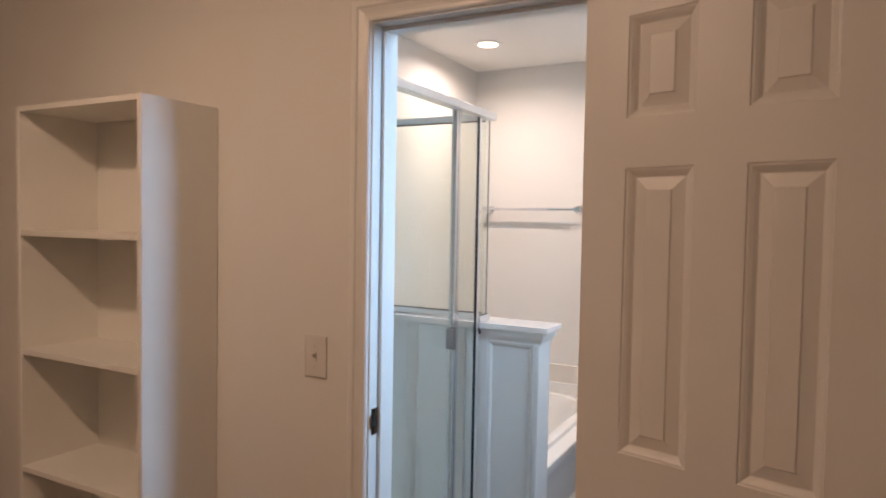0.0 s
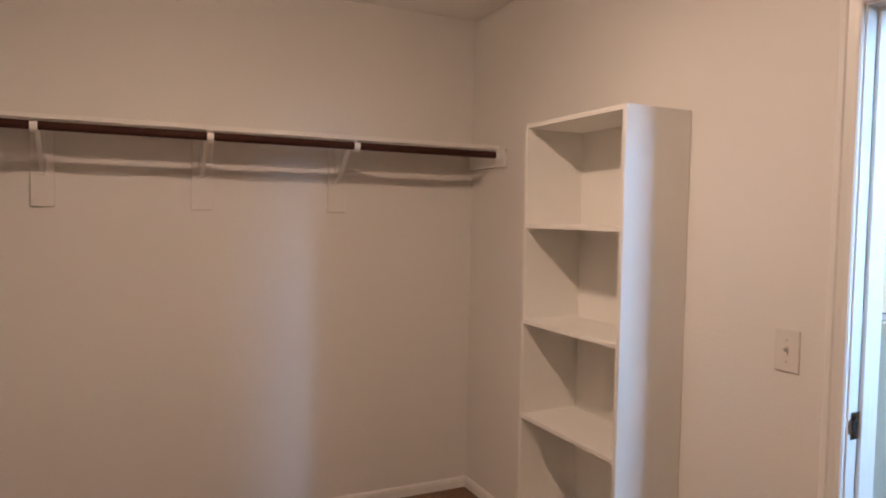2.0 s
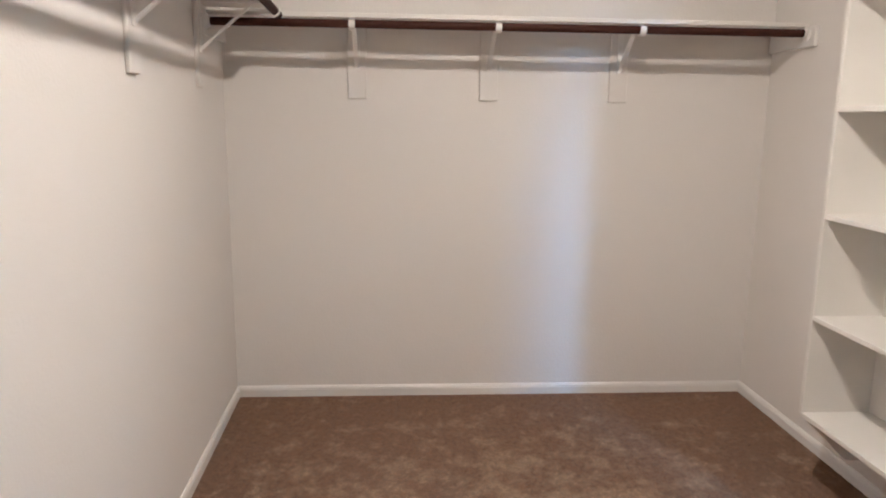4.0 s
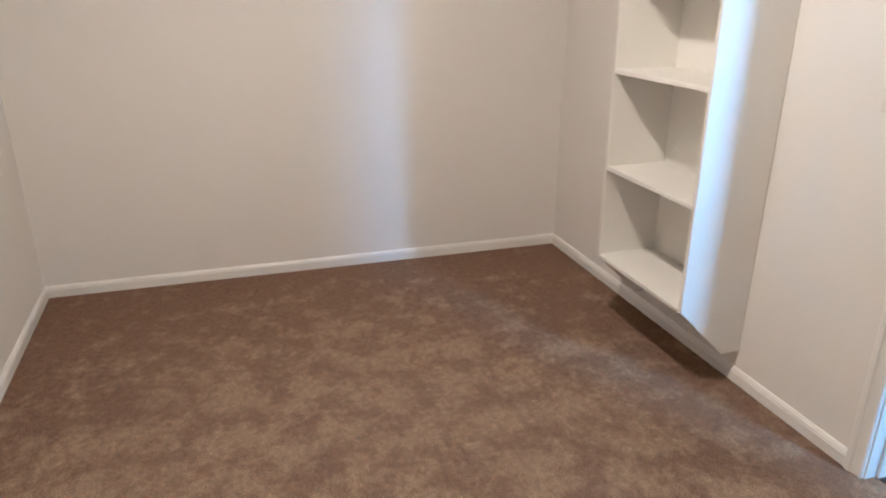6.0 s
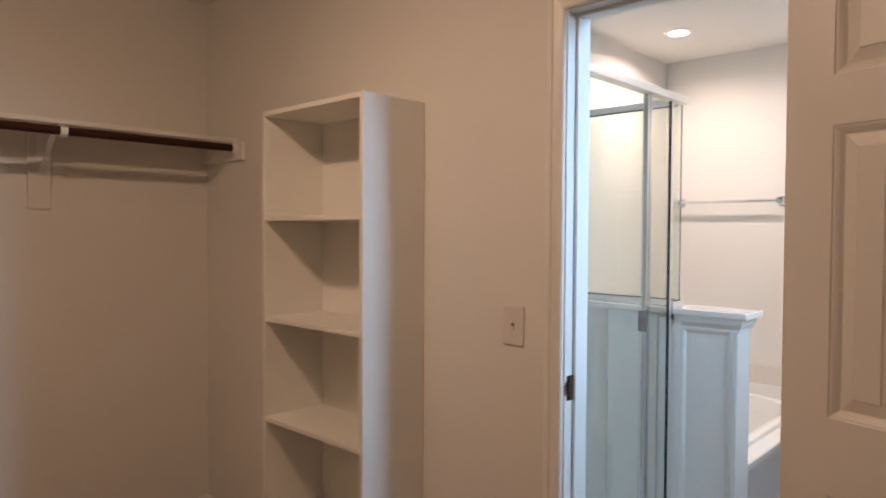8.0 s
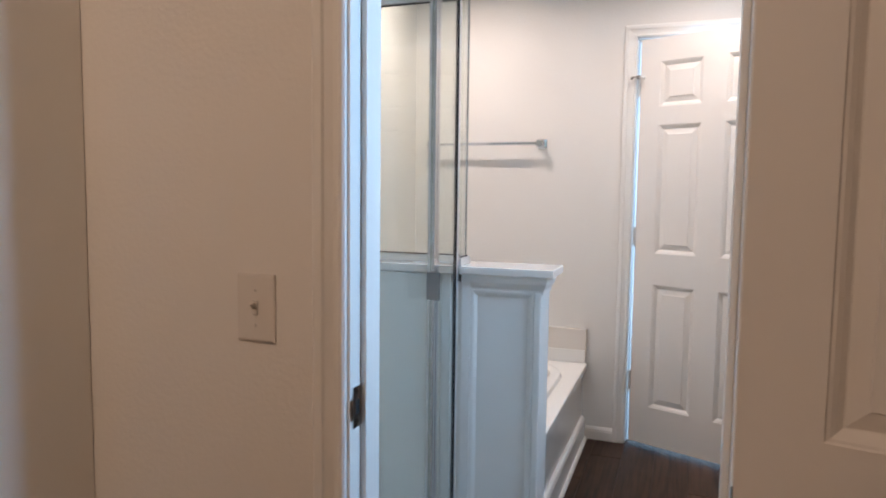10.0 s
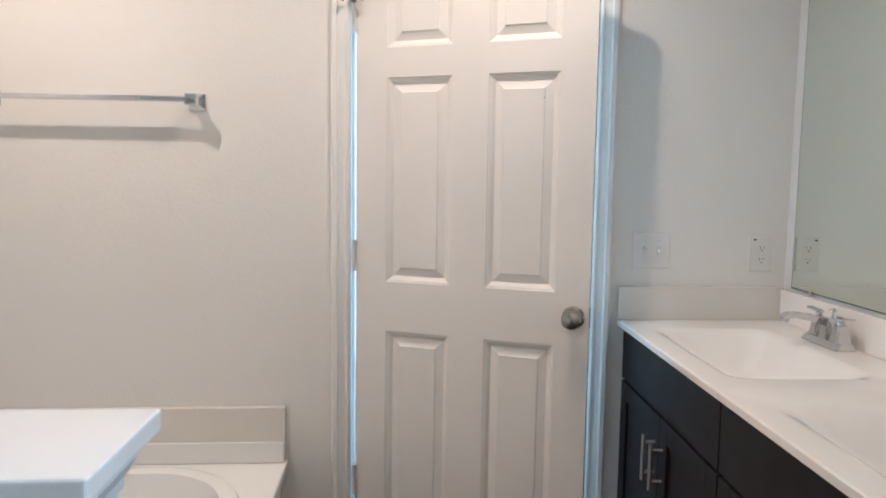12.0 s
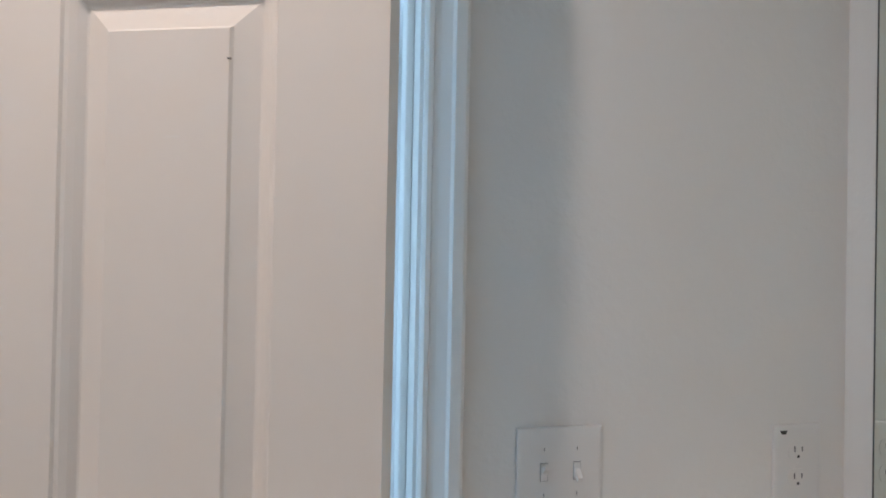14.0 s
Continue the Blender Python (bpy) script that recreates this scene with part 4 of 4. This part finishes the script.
def counter_half(y0, y1, b0, b1):
    """Half of the slab, with a rectangular basin whose walls slope to a flat bottom."""
    bm = bmesh.new()
    out = lambda i, z: rounded(KX0 + i, KX1 - i, y0, y1, 0.0015, z, 8)
    bas = lambda i, z, r: rounded(0.748 + 1.15 * i, 1.055 - 0.85 * i, b0 + i, b1 - i, r, z, 8)
    rings = [out(0, KZ - 0.019), out(0, KZ - 0.003), out(0.003, KZ)]
    for k in range(15):
        u = k / 14
        rings.append(bas(-0.034 + 0.150 * u, KZ - 0.108 * u * u * (3 - 2 * u), 0.055 - 0.030 * u))
    loft(bm, rings, "end")
    part("basin_slab", bm, MARBLE, top, smooth=True)


counter_half(3.17, BATH_N - 0.018, 3.290, 3.785)
counter_half(2.400, 3.1698, 2.560, 3.050)
bm = bmesh.new()
box(bm, KX0 - 0.003, KX1 - 0.021, BATH_N - 0.021, BATH_N - 0.001, KZ + 0.0005, 0.979, 0.002)
part("end_splash", bm, SHADED_MARBLE, top).matrix_basis = EAST_FRAME.inverted()
bm = bmesh.new()
box(bm, KX1 - 0.020, KX1, 2.400, BATH_N - 0.001, KZ + 0.0005, 0.972, 0.002)
part("back_splash", bm, MARBLE, top)


def faucet(cx, cy):
    """A two-handle centreset faucet; the spout reaches towards -x."""
    f = empty("faucet", (cx, cy, KZ), "polished chrome two-handle bathroom faucet", "faucet")
    f.scale = (1.05, 1.0, 1.0)
    q = lambda hx, hy, z, dx=0.0, dy=0.0: [(dx + s * hx, dy + t * hy, z) for s, t in ((-1, -1), (1, -1), (1, 1), (-1, 1))]
    bm = bmesh.new()
    loft(bm, [q(0.029, 0.083, 0.0005), q(0.029, 0.083, 0.007), q(0.025, 0.079, 0.012), q(0.025, 0.079, 0.016), q(0.021, 0.075, 0.021)])
    bmesh.ops.bevel(bm, geom=bm.edges[:], offset=0.0015, segments=2, affect="EDGES")
    part("base_plate", bm, CHROME, f, smooth=True)
    for s in (-1, 1):
        bm = bmesh.new()
        loft(bm, [q(0.021, 0.021, 0.018, 0, s * 0.051), q(0.016, 0.016, 0.035, 0, s * 0.051), q(0.0135, 0.0135, 0.062, 0, s * 0.051), q(0.0125, 0.0125, 0.070, 0, s * 0.051)])
        bmesh.ops.bevel(bm, geom=bm.edges[:], offset=0.003, segments=3, affect="EDGES")
        lathe(bm, [(0.0125, 0.069), (0.011, 0.074), (0.008, 0.080), (0.009, 0.084), (0.006, 0.087)], Matrix.Translation((0, s * 0.051, 0)), 16)
        h = part("handle_column", bm, CHROME, f, smooth=True)
        bm = bmesh.new()
        loft(bm, [[(a, s * (0.051 + d), z + b) for a, b in ((-w, -0.003), (w, -0.003), (w, 0.003), (-w, 0.003))] for d, w, z in ((-0.012, 0.008, 0.088), (0.0, 0.009, 0.089), (0.03, 0.0075, 0.090), (0.048, 0.009, 0.091), (0.052, 0.008, 0.091))])
        bmesh.ops.bevel(bm, geom=bm.edges[:], offset=0.0015, segments=2, affect="EDGES")
        part("lever", bm, CHROME, h, smooth=True)
    bm = bmesh.new()
    loft(bm, [q(0.020, 0.020, 0.018), q(0.016, 0.016, 0.034), q(0.0145, 0.0145, 0.066), q(0.012, 0.012, 0.080)])
    bmesh.ops.bevel(bm, geom=bm.edges[:], offset=0.003, segments=3, affect="EDGES")
    part("spout_body", bm, CHROME, f, smooth=True)
    bm = bmesh.new()
    loft(bm, [[(x - n * 0.0, t * w, z + n * h) for t, n in ((-1, -1), (1, -1), (1, 1), (-1, 1))] for x, w, z, h in ((0.012, 0.0125, 0.064, 0.012), (-0.02, 0.0125, 0.070, 0.012), (-0.06, 0.012, 0.080, 0.010), (-0.095, 0.012, 0.086, 0.008), (-0.118, 0.013, 0.084, 0.008), (-0.130, 0.013, 0.078, 0.006))])
    bmesh.ops.bevel(bm, geom=bm.edges[:], offset=0.0018, segments=2, affect="EDGES")
    part("spout", bm, CHROME, f, smooth=True)
    bm = bmesh.new()
    rod(bm, (-0.118, 0, 0.077), (-0.118, 0, 0.066), 0.0095, 16)
    part("aerator", bm, CHROME, f, smooth=True)
    bm = bmesh.new()
    lathe(bm, [(0.003, 0.078), (0.003, 0.094), (0.009, 0.096), (0.010, 0.100), (0.006, 0.103)], Matrix.Translation((0.008, 0, 0)), 16)
    part("lift_rod", bm, CHROME, f, smooth=True)
    return f


spout = faucet(1.1475, 3.599)
spout.matrix_basis = EAST_FRAME @ spout.matrix_basis

mir = empty("mirror", (0, 0, 0), "large frameless wall mirror above the vanity", "mirror")
mir.matrix_basis = EAST_FRAME
MY0, MY1, MZ0, MZ1 = 2.50, 3.915, 0.982, 1.906
part("glass", boxes((BATH_E - 0.0075, BATH_E - 0.002, MY0, MY1, MZ0, MZ1)), MIREDGE, mir, "dark polished glass edge")
part("silvering", boxes((BATH_E - 0.0085, BATH_E - 0.0078, MY0 + 0.004, MY1 - 0.004, MZ0 + 0.004, MZ1 - 0.004)), MIRROR, mir)
for y, z in ((3.80, MZ0), (3.81, MZ1), (3.0, MZ0), (3.0, MZ1)):
    bm = bmesh.new()
    box(bm, BATH_E - 0.0125, BATH_E - 0.0088, y - 0.008, y + 0.008, z - 0.008, z + 0.007, 0.002)
    part("clip", bm, CHROME, mir, "small metal mirror clip")


# ---- plank floor ----
floor_planks = tagged(new("floor_planks"), "dark brown wood-look plank flooring", "floor", kind="structure")
plank_meshes = {}


def plank(x, y, length, width=0.1524):
    key = round(length, 2)
    if key not in plank_meshes:
        bm = bmesh.new()
        w, l = width / 2 - 0.0006, length / 2 - 0.0006
        loft(bm, [[(s * (w - i), t * (l - i), z) for s, t in ((-1, -1), (1, -1), (1, 1), (-1, 1))] for i, z in ((0, -0.0075), (0, -0.0015), (0.0015, 0.0))])
        data = bpy.data.meshes.new("plank")
        bm.to_mesh(data)
        bm.free()
        data.materials.append(PLANK)
        plank_meshes[key] = data
    ob = new("plank", plank_meshes[key])
    ob.matrix_basis = Matrix.Translation((x, y, -0.002))
    ob.parent = floor_planks


for i in range(12):
    x = -0.60 + 0.1524 * i
    y = NORTH + 0.045 + (-0.9, -0.45, -0.15, -0.7)[i % 4]
    while y < 5.2:
        a, b = max(y, NORTH + 0.045), min(y + 1.22, 5.2)
        if b - a > 0.05:
            plank(x, (a + b) / 2, b - a)
        y += 1.22
